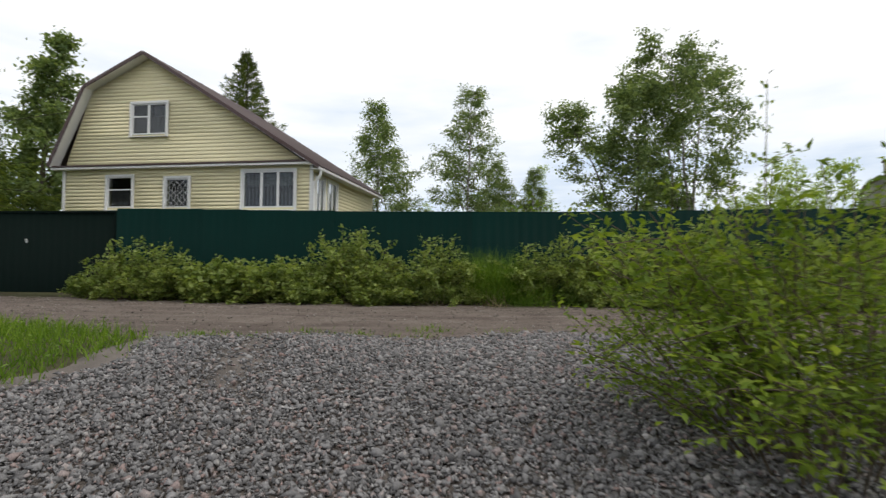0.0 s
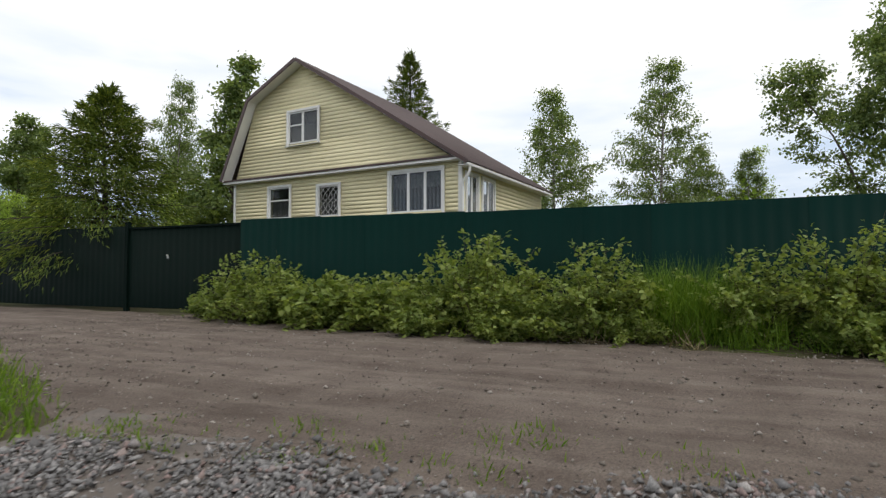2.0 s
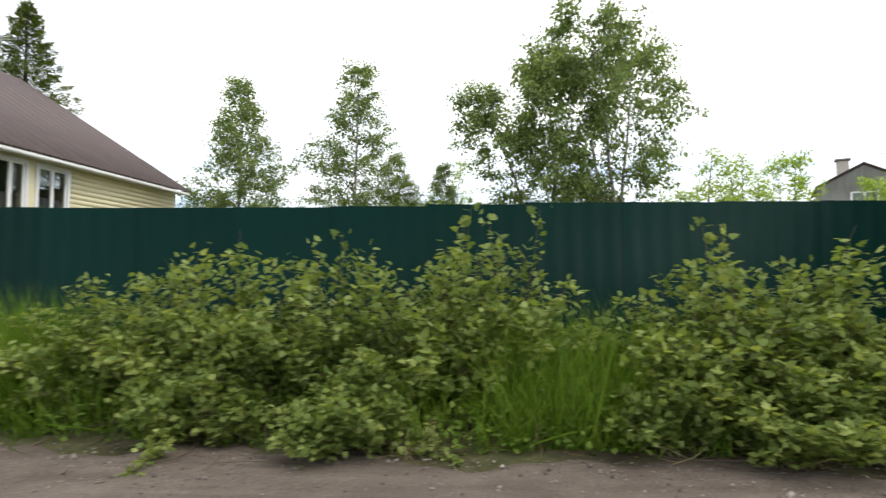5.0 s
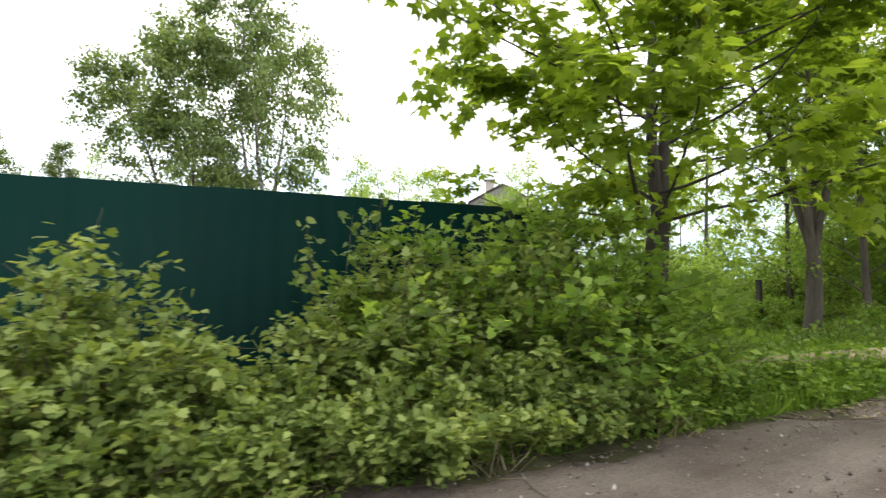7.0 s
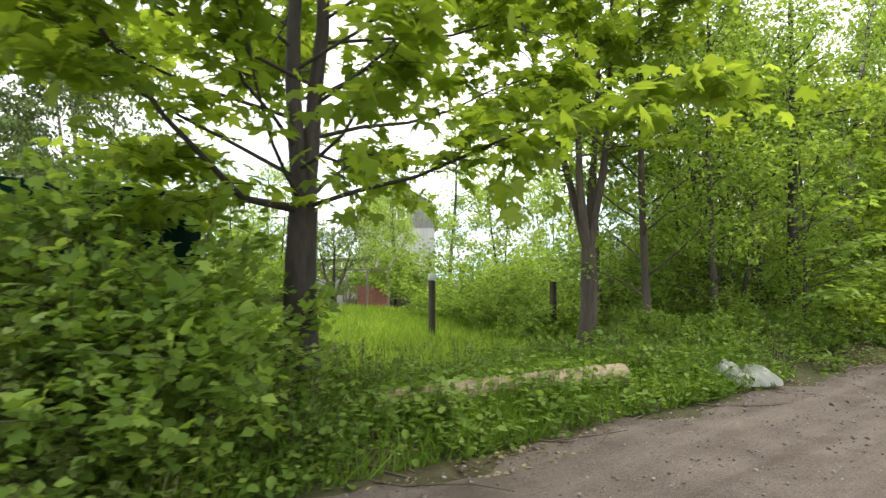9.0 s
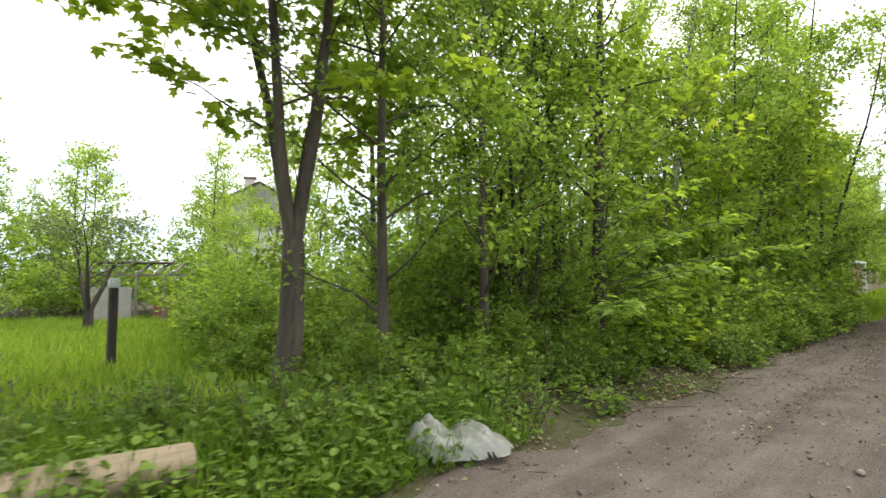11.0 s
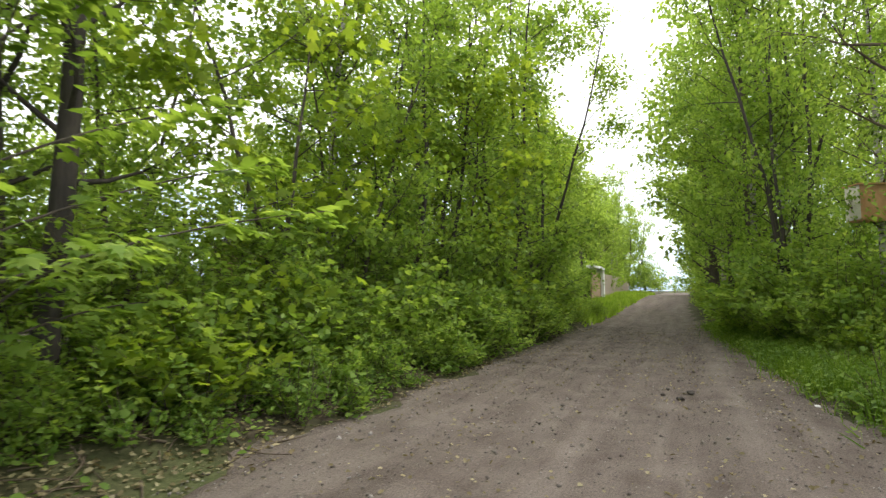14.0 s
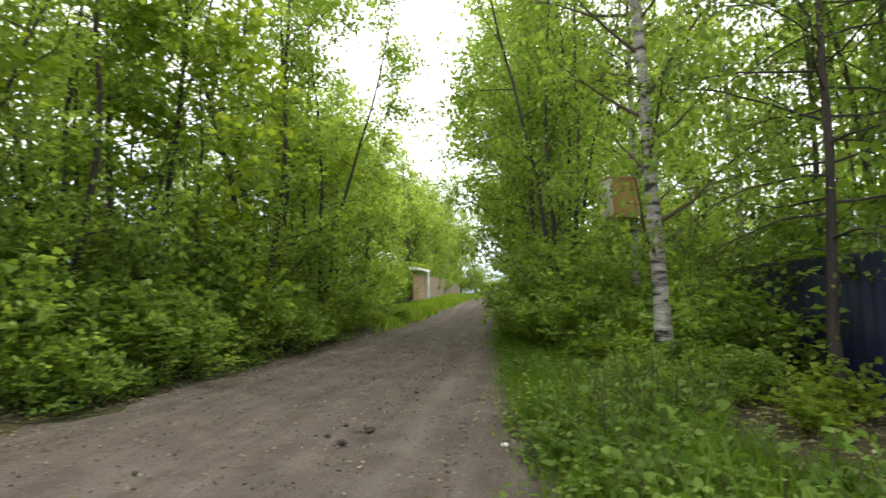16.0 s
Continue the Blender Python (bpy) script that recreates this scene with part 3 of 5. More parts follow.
def build_fence():
    fence = thing("fence", pose(0, 13.7, 0), "tall dark green profiled steel fence beside the road", "fence", kind="structure")
    me = fence_panel_mesh(1.15, 0.12, TOP)
    for k in range(20):
        p = part("panel", me, fence_m, fence)
        px = -9.45 + 1.15 * k
        p.location = (px, 0.003 * (k % 2), 0.004 * math.sin(k * 2.1) + float(np.interp(px, [-9, -3, 2, 6, 11], [0, -0.07, -0.07, 0, 0.03])))
    post = boxed(-0.03, 0.03, 0.03, 0.09, 0.0, TOP - 0.14, bevel=0.004)
    pm = bpy.data.meshes.new("post")
    post.to_mesh(pm)
    for k in range(9):
        p = part("post", pm, fence_m, fence)
        p.location = (-9.4 + 2.86 * k, 0, 0)
    for z in (0.55, 1.75):
        part("rail", boxed(-9.45, 13.5, 0.009, 0.029, z, z + 0.04), fence_m, fence)
    gate = thing("gate", pose(0, 13.85, 0), "blackish green steel double gate, closed, a small pale lock", "gate", kind="structure")
    for x0, w in ((-13.5, 2.0), (-11.5, 2.05)):
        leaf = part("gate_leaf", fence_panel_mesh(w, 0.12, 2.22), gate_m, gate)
        leaf.location = (x0, 0, 0)
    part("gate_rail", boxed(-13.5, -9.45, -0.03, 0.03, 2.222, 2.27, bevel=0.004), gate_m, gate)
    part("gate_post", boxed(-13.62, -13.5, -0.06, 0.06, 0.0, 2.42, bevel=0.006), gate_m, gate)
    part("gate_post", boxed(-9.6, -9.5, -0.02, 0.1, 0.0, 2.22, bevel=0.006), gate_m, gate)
    lock = bmesh.new()
    bmesh.ops.create_uvsphere(lock, u_segments=12, v_segments=8, radius=0.03, matrix=pose(-12.0, -0.055, 1.5))
    box(lock, -12.02, -11.98, -0.05, -0.02, 1.42, 1.5, 0.004)
    part("lock", lock, plain_mat("bright_zinc", (0.5, 0.5, 0.48), (0.75, 0.75, 0.72), 0.3, 0.6), gate, "pale zinc lock")
    side = thing("side_fence", pose(-13.62, 13.9, 0, 0, 0, 0), "blackish green profiled steel fence beyond the gate", "fence", kind="structure")
    me2 = fence_panel_mesh(1.15, 0.1, 2.32)
    for k in range(6):
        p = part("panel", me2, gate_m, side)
        p.location = (-0.02 - 1.15 * (k + 1), 0.02, 0)


build_fence()


# ---- house ----
siding_m = plain_mat("cream_vinyl_siding", (0.74, 0.67, 0.42), (0.80, 0.73, 0.48), 0.5, 0, 2, 40, 0.05, (0.3, 1, 1), 0.03)
white_m = plain_mat("white_vinyl", (0.72, 0.72, 0.71), (0.82, 0.82, 0.81), 0.4, 0, 3, 40, 0.03)
lace_m = plain_mat("lace_curtain", (0.14, 0.15, 0.15), (0.62, 0.63, 0.62), 0.9, 0, 11, 60, 0.1)
roof_m = plain_mat("brown_corrugated_roofing", (0.062, 0.043, 0.043), (0.105, 0.077, 0.075), 0.6, 0, 2, 30, 0.15)
brown_m = plain_mat("brown_metal_trim", (0.045, 0.022, 0.02), (0.07, 0.036, 0.032), 0.45, 0, 3, 40, 0.05)
glass_m = glass_mat("window_glass", (0.45, 0.48, 0.5))
# near-black: the shade of the unlit rooms is put into this colour
room_shade_m = plain_mat("interior_shade", (0.02, 0.02, 0.02), (0.05, 0.048, 0.045), 0.9, 0, 2, 20, 0)
curtain_m = plain_mat("grey_curtain", (0.05, 0.05, 0.055), (0.26, 0.26, 0.26), 0.9, 0, 3, 24, 0.2, (6, 1, 0.3))
iron_m = plain_mat("white_iron_bars", (0.5, 0.5, 0.5), (0.65, 0.65, 0.65), 0.5, 0, 6, 50, 0)


def build_window(parent, x0, x1, z0, z1, y, face, splits=(0.5,), bars=False, transom=None, out=1):
    """A window on a wall; the wall's outside looks to -face. Local axes are those of the house."""
    def bx(a0, a1, d0, d1, b0, b1, bv=0.0):
        if face == "y":
            return boxed(a0, a1, y + d0, y + d1, b0, b1, bevel=bv)
        return boxed(y - d1, y - d0, a0, a1, b0, b1, bevel=bv)
    w = part("window", bx(x0 - 0.09, x0, -0.05, 0.02, z0 - 0.09, z1 + 0.09, 0.006), white_m, parent)
    part("casing", bx(x1, x1 + 0.09, -0.05, 0.02, z0 - 0.09, z1 + 0.09, 0.006), white_m, w)
    part("casing", bx(x0, x1, -0.05, 0.02, z1, z1 + 0.09, 0.006), white_m, w)
    part("sill", bx(x0 - 0.12, x1 + 0.12, -0.11, 0.02, z0 - 0.12, z0 - 0.092, 0.006), white_m, w)
    edges = [x0 + (x1 - x0) * s for s in (0, *splits, 1)]
    for k, (a, b) in enumerate(zip(edges[:-1], edges[1:])):
        fr = bmesh.new()
        for q in (bx(a, a + 0.05, 0.0, 0.05, z0, z1), bx(b - 0.05, b, 0.0, 0.05, z0, z1), bx(a + 0.05, b - 0.05, 0.0, 0.05, z0, z0 + 0.05), bx(a + 0.05, b - 0.05, 0.0, 0.05, z1 - 0.05, z1)):
            tmp = bpy.data.meshes.new("tmp")
            q.to_mesh(tmp)
            q.free()
            fr.from_mesh(tmp)
            bpy.data.meshes.remove(tmp)
        if transom and k in transom:
            q = bx(a + 0.05, b - 0.05, 0.0, 0.045, z0 + (z1 - z0) * 0.56, z0 + (z1 - z0) * 0.56 + 0.05)
            tmp = bpy.data.meshes.new("tmp")
            q.to_mesh(tmp)
            q.free()
            fr.from_mesh(tmp)
            bpy.data.meshes.remove(tmp)
        part("window_frame", fr, white_m, w)
        g = part("pane", bx(a + 0.05, b - 0.05, 0.02, 0.028, z0 + 0.05, z1 - 0.05), glass_m, w)
        g.visible_shadow = False
    part("curtain", bx(x0 + 0.03, x1 - 0.03, 0.16, 0.17, z0 + 0.03, z0 + (z1 - z0) * 0.6), curtain_m, w, "grey net curtain")
    if bars:
        fr = bmesh.new()
        n = 3
        for k in range(-n, n + 4):
            for sgn in (1, -1):
                pts = []
                for s in np.linspace(0, 1, 8):
                    a = x0 + (x1 - x0) * ((k + 0.5) / (n + 1) + sgn * 0.12 * math.sin(s * 4 * math.pi))
                    pts.append((a, z0 + (z1 - z0) * s))
                for (a0, b0), (a1, b1) in zip(pts[:-1], pts[1:]):
                    if x0 < a0 < x1 and x0 < a1 < x1:
                        d = Vector((a1 - a0, 0, b1 - b0))
                        bmesh.ops.create_cube(fr, size=1, matrix=Matrix.Translation(((a0 + a1) / 2, y - 0.02, (b0 + b1) / 2)) @ d.to_track_quat('Z', 'Y').to_matrix().to_4x4() @ Matrix.Diagonal((0.012, 0.012, d.length, 1)))
        part("window_bars", fr, iron_m, w, "white lattice bars")
    return w


def build_house():
    # local: x along the front from its right-hand corner to the left is negative, y into the house
    H = thing("house", pose(-6.2, 19.75, 0, 0, 0, -5.5), "cream vinyl-sided country house with a brown half-hipped mansard roof", "house")
    W, D, Z0, ZE = 10.4, 7.6, 0.2, 4.62
    apex, knee = (-6.75, 9.0), (-9.25, 7.8)
    wins = [(-8.42, -7.35, 3.12, 4.32), (-5.92, -4.95, 3.1, 4.22), (-2.72, -0.68, 3.06, 4.42)]
    up = (-7.42, -5.95, 5.95, 7.15)
    holes = wins + [up]
    # boards with their lower edge standing proud, cut round the windows
    def outline(z):
        if z < ZE + 0.1:
            return -W, 0.0
        right = np.interp(z, [ZE + 0.1, apex[1]], [-0.25, apex[0]])
        left = np.interp(z, [ZE + 0.1, knee[1], apex[1]], [-10.35, knee[0], apex[0]])
        return left, right
    def plank(x0a, x1a, x0b, x1b, z, h):
        v = [(x0a, 0, z), (x1a, 0, z), (x1b, 0, z + h), (x0b, 0, z + h), (x0a, -0.010, z), (x1a, -0.010, z), (x1b, -0.004, z + h), (x0b, -0.004, z + h)]
        f = [(4, 5, 6, 7), (0, 1, 5, 4), (3, 2, 1, 0), (7, 6, 2, 3), (0, 4, 7, 3), (5, 1, 2, 6)]
        part("plank", raw_mesh("plank", v, f), siding_m, H)
    step = 0.14
    z = Z0
    while z < apex[1] - 0.1:
        h = min(step, apex[1] - z)
        la, ra = outline(z + 0.01)
        lb, rb = outline(z + h)
        cuts = sorted((a - 0.05, b + 0.05) for a, b, c, d in holes if c - 0.06 < z + h / 2 < d + 0.06)
        xs = [la]
        for a, b in cuts:
            xs += [a, b]
        xs.append(ra)
        for k in range(0, len(xs), 2):
            a, b = xs[k], xs[k + 1]
            plank(a, b, max(a, lb) if k == 0 else a, min(b, rb) if k + 2 == len(xs) else b, z, h - 0.002)
        z += step
    # walls behind the boards, with openings
    def wall(name, cells):
        bm = bmesh.new()
        for c in cells:
            box(bm, *c)
        return part(name, bm, siding_m, H)
    xs = [-W, -8.42, -7.35, -5.92, -4.95, -2.72, -0.68, 0]
    cells = [(xs[k], xs[k + 1], 0.002, 0.2, Z0, ZE) for k in (0, 2, 4, 6)]
    for a, b, c, d in wins:
        cells += [(a, b, 0.002, 0.2, Z0, c), (a, b, 0.002, 0.2, d, ZE)]
    wall("wall", cells)
    wall("wall", [(-W, -W + 0.2, 0.21, D, Z0, ZE), (-W + 0.2, -0.2, D - 0.2, D, Z0, ZE)])
    sw = [(0.35, 1.15, 2.3, 4.25), (1.55, 2.5, 2.3, 4.25)]
    wall("wall", [(-0.2, 0, 0.21, 0.35, Z0, ZE), (-0.2, 0, 1.15, 1.55, Z0, ZE), (-0.2, 0, 2.5, D, Z0, ZE)] +
         [c for a, b, lo, hi in sw for c in ((-0.2, 0, a, b, Z0, lo), (-0.2, 0, a, b, hi, ZE))])
    # dark sheets behind the glass stand in for the unlit attic and room
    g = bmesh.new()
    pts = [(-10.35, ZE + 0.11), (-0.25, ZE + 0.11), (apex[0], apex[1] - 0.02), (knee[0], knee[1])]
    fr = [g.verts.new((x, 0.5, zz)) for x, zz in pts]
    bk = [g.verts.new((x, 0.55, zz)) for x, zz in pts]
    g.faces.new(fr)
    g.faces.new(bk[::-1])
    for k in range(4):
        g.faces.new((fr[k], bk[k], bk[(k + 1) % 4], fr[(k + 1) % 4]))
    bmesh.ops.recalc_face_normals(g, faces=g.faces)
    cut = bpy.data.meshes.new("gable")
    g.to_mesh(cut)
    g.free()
    part("attic_dark_sheet", cut, room_shade_m, H, "dark sheet standing for the unlit attic behind the window")
    part("room_dark_sheet", boxed(-W + 0.25, -0.25, 0.9, 0.95, Z0, ZE), room_shade_m, H, "dark sheet standing for the unlit room behind the windows")
    for k, (a, b, c, d) in enumerate(wins):
        build_window(H, a, b, c, d, -0.012, "y", (0.36, 0.68) if k == 2 else ((), ())[0], bars=k == 1, transom=(0,) if k == 0 else None)
    build_window(H, *up[:2], *up[2:], -0.03, "y", (0.48,), transom=(0,))
    for a, b, lo, hi in sw:
        build_window(H, a, b, lo, hi, 0.01, "x", (0.5,))
    for a, b, c, d in (wins[2], (up[0] + 0.72, up[1], up[2], up[3])):
        bm = bmesh.new()
        n = 48
        cols = [[bm.verts.new((a + 0.07 + (b - a - 0.14) * k / n, 0.15 + 0.018 * math.sin(k * 1.7), zz)) for zz in (c + 0.06, d - 0.06)] for k in range(n + 1)]
        for p, q in zip(cols, cols[1:]):
            bm.faces.new((p[0], q[0], q[1], p[1]))
        bmesh.ops.solidify(bm, geom=bm.faces[:], thickness=0.003)
        part("curtain", bm, lace_m, H, "pale lace curtain behind the glass")
    # side boards
    z = Z0
    while z < ZE - 0.05:
        for a, b in ((2.62, D),) if z < 4.3 else ((0.1, D),):
            v = [(0, a, z), (0, b, z), (0, b, z + step), (0, a, z + step), (0.010, a, z), (0.010, b, z), (0.004, b, z + step - 0.002), (0.004, a, z + step - 0.002)]
            part("plank", raw_mesh("plank", v, [(4, 5, 6, 7), (0, 1, 5, 4), (7, 6, 2, 3), (0, 4, 7, 3), (5, 1, 2, 6)]), siding_m, H)
        z += step
    # corners, belt between storeys
    part("corner_trim", boxed(-0.09, 0.035, -0.035, 0.09, Z0, ZE, bevel=0.006), white_m, H)
    part("corner_trim", boxed(-W - 0.035, -W + 0.09, -0.035, 0.09, Z0, ZE, bevel=0.006), white_m, H)
    part("belt", boxed(-10.75, 0.1, -0.30, -0.03, ZE - 0.02, ZE + 0.06, bevel=0.008), white_m, H, "white soffit strip")
    part("belt_flashing", boxed(-10.8, 0.14, -0.33, -0.01, ZE + 0.064, ZE + 0.13, bevel=0.008), brown_m, H, "brown metal flashing")
    # roof slopes: corrugated sheets over the house's depth
    def slope(p, q, waves):
        n = 150
        ys = np.linspace(-0.42, D + 0.25, n)
        v, f = [], []
        d = np.array([q[0] - p[0], q[1] - p[1]])
        nrm = np.array([-d[1], d[0]]) / np.hypot(*d)
        if nrm[1] < 0:
            nrm = -nrm
        for k, yy in enumerate(ys):
            o = 0.03 * math.sin(yy * 2 * math.pi / waves)
            for s in (0, 1):
                a = np.array(p) + d * s + nrm * (0.05 + o)
                b = np.array(p) + d * s + nrm * (0.035 + o)
                v += [(a[0], yy, a[1]), (b[0], yy, b[1])]
        for k in range(n - 1):
            i = 4 * k
            f += [(i, i + 2, i + 6, i + 4), (i + 1, i + 5, i + 7, i + 3), (i, i + 4, i + 5, i + 1), (i + 2, i + 3, i + 7, i + 6)]
        return part("roof", raw_mesh("roof", v, f, True), roof_m, H)
    eave_r, eave_l = (0.42, 4.46), (-10.72, ZE + 0.1)
    slope(apex, eave_r, 0.15)
    slope(apex, knee, 0.15)
    slope(knee, eave_l, 0.15)
    def verge(p, q, y0, y1, m, drop, thick, name, label):
        bm = bmesh.new()
        d = Vector((q[0] - p[0], 0, q[1] - p[1]))
        n = Vector((-d.z, 0, d.x)).normalized()
        if n.z < 0:
            n = -n
        c = [Vector((p[0], 0, p[1])), Vector((q[0], 0, q[1]))]
        a = [c[0] + n * drop, c[1] + n * drop, c[1] + n * (drop + thick), c[0] + n * (drop + thick)]
        f0 = [bm.verts.new((v.x, y0, v.z)) for v in a]
        f1 = [bm.verts.new((v.x, y1, v.z)) for v in a]
        bm.faces.new(f0)
        bm.faces.new(f1[::-1])
        for k in range(4):
            bm.faces.new((f0[k], f1[k], f1[(k + 1) % 4], f0[(k + 1) % 4]))
        bmesh.ops.recalc_face_normals(bm, faces=bm.faces)
        part(name, bm, m, H, label)
    for p, q in ((apex, eave_r), (apex, knee), (knee, eave_l)):
        verge(p, q, -0.46, -0.42, brown_m, -0.05, 0.13, "bargeboard", "dark brown metal bargeboard")
        verge(p, q, -0.42, 0.0, white_m, -0.06, 0.05, "soffit", "white soffit under the roof's edge")
    part("gutter", boxed(0.36, 0.46, -0.4, D + 0.2, 4.36, 4.45, bevel=0.02), white_m, H, "white gutter")
    part("eaves", boxed(0.03, 0.4, -0.3, D + 0.2, 4.40, 4.43), white_m, H)
    t = Tubes()
    t.add([(0.4, -0.2, 4.38), (0.4, -0.2, 4.2), (0.1, -0.1, 3.9), (0.1, -0.08, 3.7), (0.1, -0.08, 0.6)], [0.05] * 5, 10)
    part("downpipe", t.mesh("downpipe"), white_m, H, "white downpipe")
    return H


build_house()


# ---- plants: places ----
rnd = random.Random(11)
# far trees beyond the fence
put(make_tree("birch", 21, 16.6, 0.24, 4.9, 2.0, 64, 10, 26000, 0.20, "oval", leaf_birch, birch_m, "tall old birch with a broad drooping crown", stems=3, fork=1.6, spread=0.24, droop=0.55, up=0.9, twig_len=2.1, clump=0.2, widest=0.5), 13.9, 38.5, 0.4)
put(make_tree("birch", 22, 14.0, 0.2, 4.2, 1.6, 50, 10, 19000, 0.20, "oval", leaf_birch, bark_m, "dense green birch beside the tall one", stems=2, fork=1.2, spread=0.25, droop=0.25, up=0.8, twig_len=1.6, clump=0.24, widest=0.4), 10.3, 39.5, 1.9)
slim = put(make_tree("birch", 23, 12.6, 0.14, 4.3, 1.2, 70, 10, 20000, 0.15, "oval", leaf_birch, birch_m, "young birch with a dense pointed crown", droop=0.25, up=0.55, twig_len=1.0, clump=0.2, widest=0.12), -7.2, 38, 0)
slim2 = put(make_tree("birch", 24, 13.8, 0.14, 4.6, 1.4, 70, 10, 17000, 0.15, "oval", leaf_birch, birch_m, "slim pale birch with drooping foliage", droop=0.4, up=0.75, twig_len=1.1, clump=0.2, widest=0.16), -1.3, 40, 0)
put_copy(slim2, -25.2, 25.0, 1.2, 0.62, tall=0.84)
put_copy(slim, 1.5, 43, 2.0, 0.72)
put_copy(slim, 4.0, 45, 3.0, 0.7)
put_copy(slim2, -33, 33, 4.0, 0.8)
aspen = put(make_tree("aspen", 25, 12.4, 0.2, 2.7, 1.0, 46, 9, 14000, 0.2, "round", leaf_birch, bark_m, "tall dark green aspen behind the house", droop=0.0, up=0.7, twig_len=0.9, clump=0.24, widest=0.3), -21.8, 26.0, 0.3)
put_copy(aspen, -30, 20, 2.2, 0.72)
put_copy(aspen, -36, 24, 1.2, 0.8)
put(make_spruce("spruce", 26, 13.0, 4.8, "dark green spruce behind the house roof", tiers=30), -13.3, 30, 0.5)
put(make_spruce("spruce", 27, 7.3, 3.9, "drooping spruce with pale green tips behind the gate", tiers=22, from_z=1.6), -17.5, 15.9, 0.9)
# woodland trees: near kinds with small leaves, far kinds with clumps of larger, brightened ones
wood = [
    make_tree("alder", 31, 8.4, 0.085, 2.1, 0.5, 36, 8, 7600, 0.095, "oval", leaf_wood, darkbark_m, "young alder with dark stems and dense green leaves", stems=3, fork=0.5, spread=0.2, up=0.7, twig_len=0.6, clump=0.17, widest=0.4),
    make_tree("rowan", 32, 7.2, 0.07, 2.0, 0.4, 36, 8, 7400, 0.095, "oval", leaf_wood, bark_m, "slender rowan in full leaf", stems=2, fork=0.7, spread=0.2, up=0.6, twig_len=0.6, clump=0.17, widest=0.35),
    make_tree("birch", 33, 10.2, 0.10, 2.2, 1.2, 38, 8, 7600, 0.085, "oval", leaf_wood, birch_m, "young white-barked birch in full leaf", droop=0.15, up=0.7, twig_len=0.8, clump=0.18, widest=0.3),
    make_tree("aspen", 34, 9.2, 0.08, 2.3, 0.9, 38, 8, 7600, 0.095, "oval", leaf_wood, bark_m, "aspen with a grey trunk and fresh leaves", up=0.6, twig_len=0.65, clump=0.18, widest=0.35),
    make_tree("maple", 35, 7.0, 0.08, 2.4, 0.8, 30, 7, 2600, 0.15, "maple", leaf_maple, bark_m, "young maple with broad bright leaves", stems=2, fork=1.0, spread=0.2, up=0.45, twig_len=0.6, clump=0.2, widest=0.35),
]
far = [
    make_tree("alder", 36, 9.0, 0.10, 2.2, 0.6, 22, 6, 3000, 0.17, "oval", leaf_far_lit, darkbark_m, "leafy alder farther along the road", stems=2, fork=0.6, spread=0.2, up=0.7, twig_len=0.7, clump=0.22, widest=0.4),
    make_tree("birch", 37, 11.0, 0.11, 2.2, 1.5, 24, 6, 3000, 0.16, "oval", leaf_far_lit, birch_m, "white-barked birch farther along the road", droop=0.15, up=0.7, twig_len=0.9, clump=0.22, widest=0.3),
    make_tree("aspen", 38, 10.0, 0.12, 2.4, 0.8, 24, 6, 3200, 0.17, "oval", leaf_far_lit, bark_m, "grey-stemmed aspen farther along the road", up=0.6, twig_len=0.75, clump=0.22, widest=0.35),
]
for t, (x, y) in zip(wood, ((33.4, 14.4), (26.9, 14.4), (30.3, 13.6), (20.86, 13.54), (28.4, 13.0))):
    put(t, x, y, rnd.uniform(0, 6), 1.0)
for t, (x, y) in zip(far, ((49.0, 13.4), (52.5, 14.8), (56.0, 15.6))):
    put(t, x, y, rnd.uniform(0, 6), 1.1)


def wood_tree(x, y, kinds, size=1.0, pool=wood, lift=1.0):
    k = rnd.choice(kinds)
    s = size * rnd.uniform(0.85, 1.15)
    put_copy(pool[k % len(pool)], x, y, rnd.uniform(0, 6.28), s, tall=s * lift * rnd.uniform(0.92, 1.15))


# north side: a front row, then looser rows behind
put_copy(wood[3], 22.26, 13.1, 2.0, 0.9)
put_copy(wood[0], 24.3, 14.9, 1.0, 0.9)
put_copy(wood[0], 23.5, 13.35, 2.4, 0.85)
put_copy(wood[0], 24.2, 14.0, 4.1, 0.9)
x = 30.6
while x < 36:
    wood_tree(x, road_north(x) + rnd.uniform(1.3, 2.3), (0, 1, 3, 4), 1.2)
    x += rnd.uniform(1.3, 1.9)
while x < 50:
    wood_tree(x, road_north(x) + rnd.uniform(1.0, 2.0) + 1.4 * (x > 43), (0, 2, 3, 4), 1.45 if x < 43 else 1.2)
    x += rnd.uniform(1.5, 2.2)
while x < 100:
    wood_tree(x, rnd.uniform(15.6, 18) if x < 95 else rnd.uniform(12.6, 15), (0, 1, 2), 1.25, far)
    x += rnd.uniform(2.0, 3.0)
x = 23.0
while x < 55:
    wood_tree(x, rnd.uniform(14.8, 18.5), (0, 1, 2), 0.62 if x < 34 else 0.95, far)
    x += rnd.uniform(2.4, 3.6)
# south side
# stretched tall to shade the road; two of them stand out of view
for x, y, s in ((35.4, 0.9, 0.95), (31.6, 0.3, 1.0), (29.8, -0.5, 1.1), (34.6, 0.1, 1.1), (27.6, -1.2, 1.05)):
    wood_tree(x, y, (0, 3), s, lift=1.5)
x = 38.2
while x < 46:
    wood_tree(x, road_south(x) - rnd.uniform(1.4, 2.3), (0, 3, 2), 1.25, lift=1.2)
    x += rnd.uniform(1.6, 2.3)
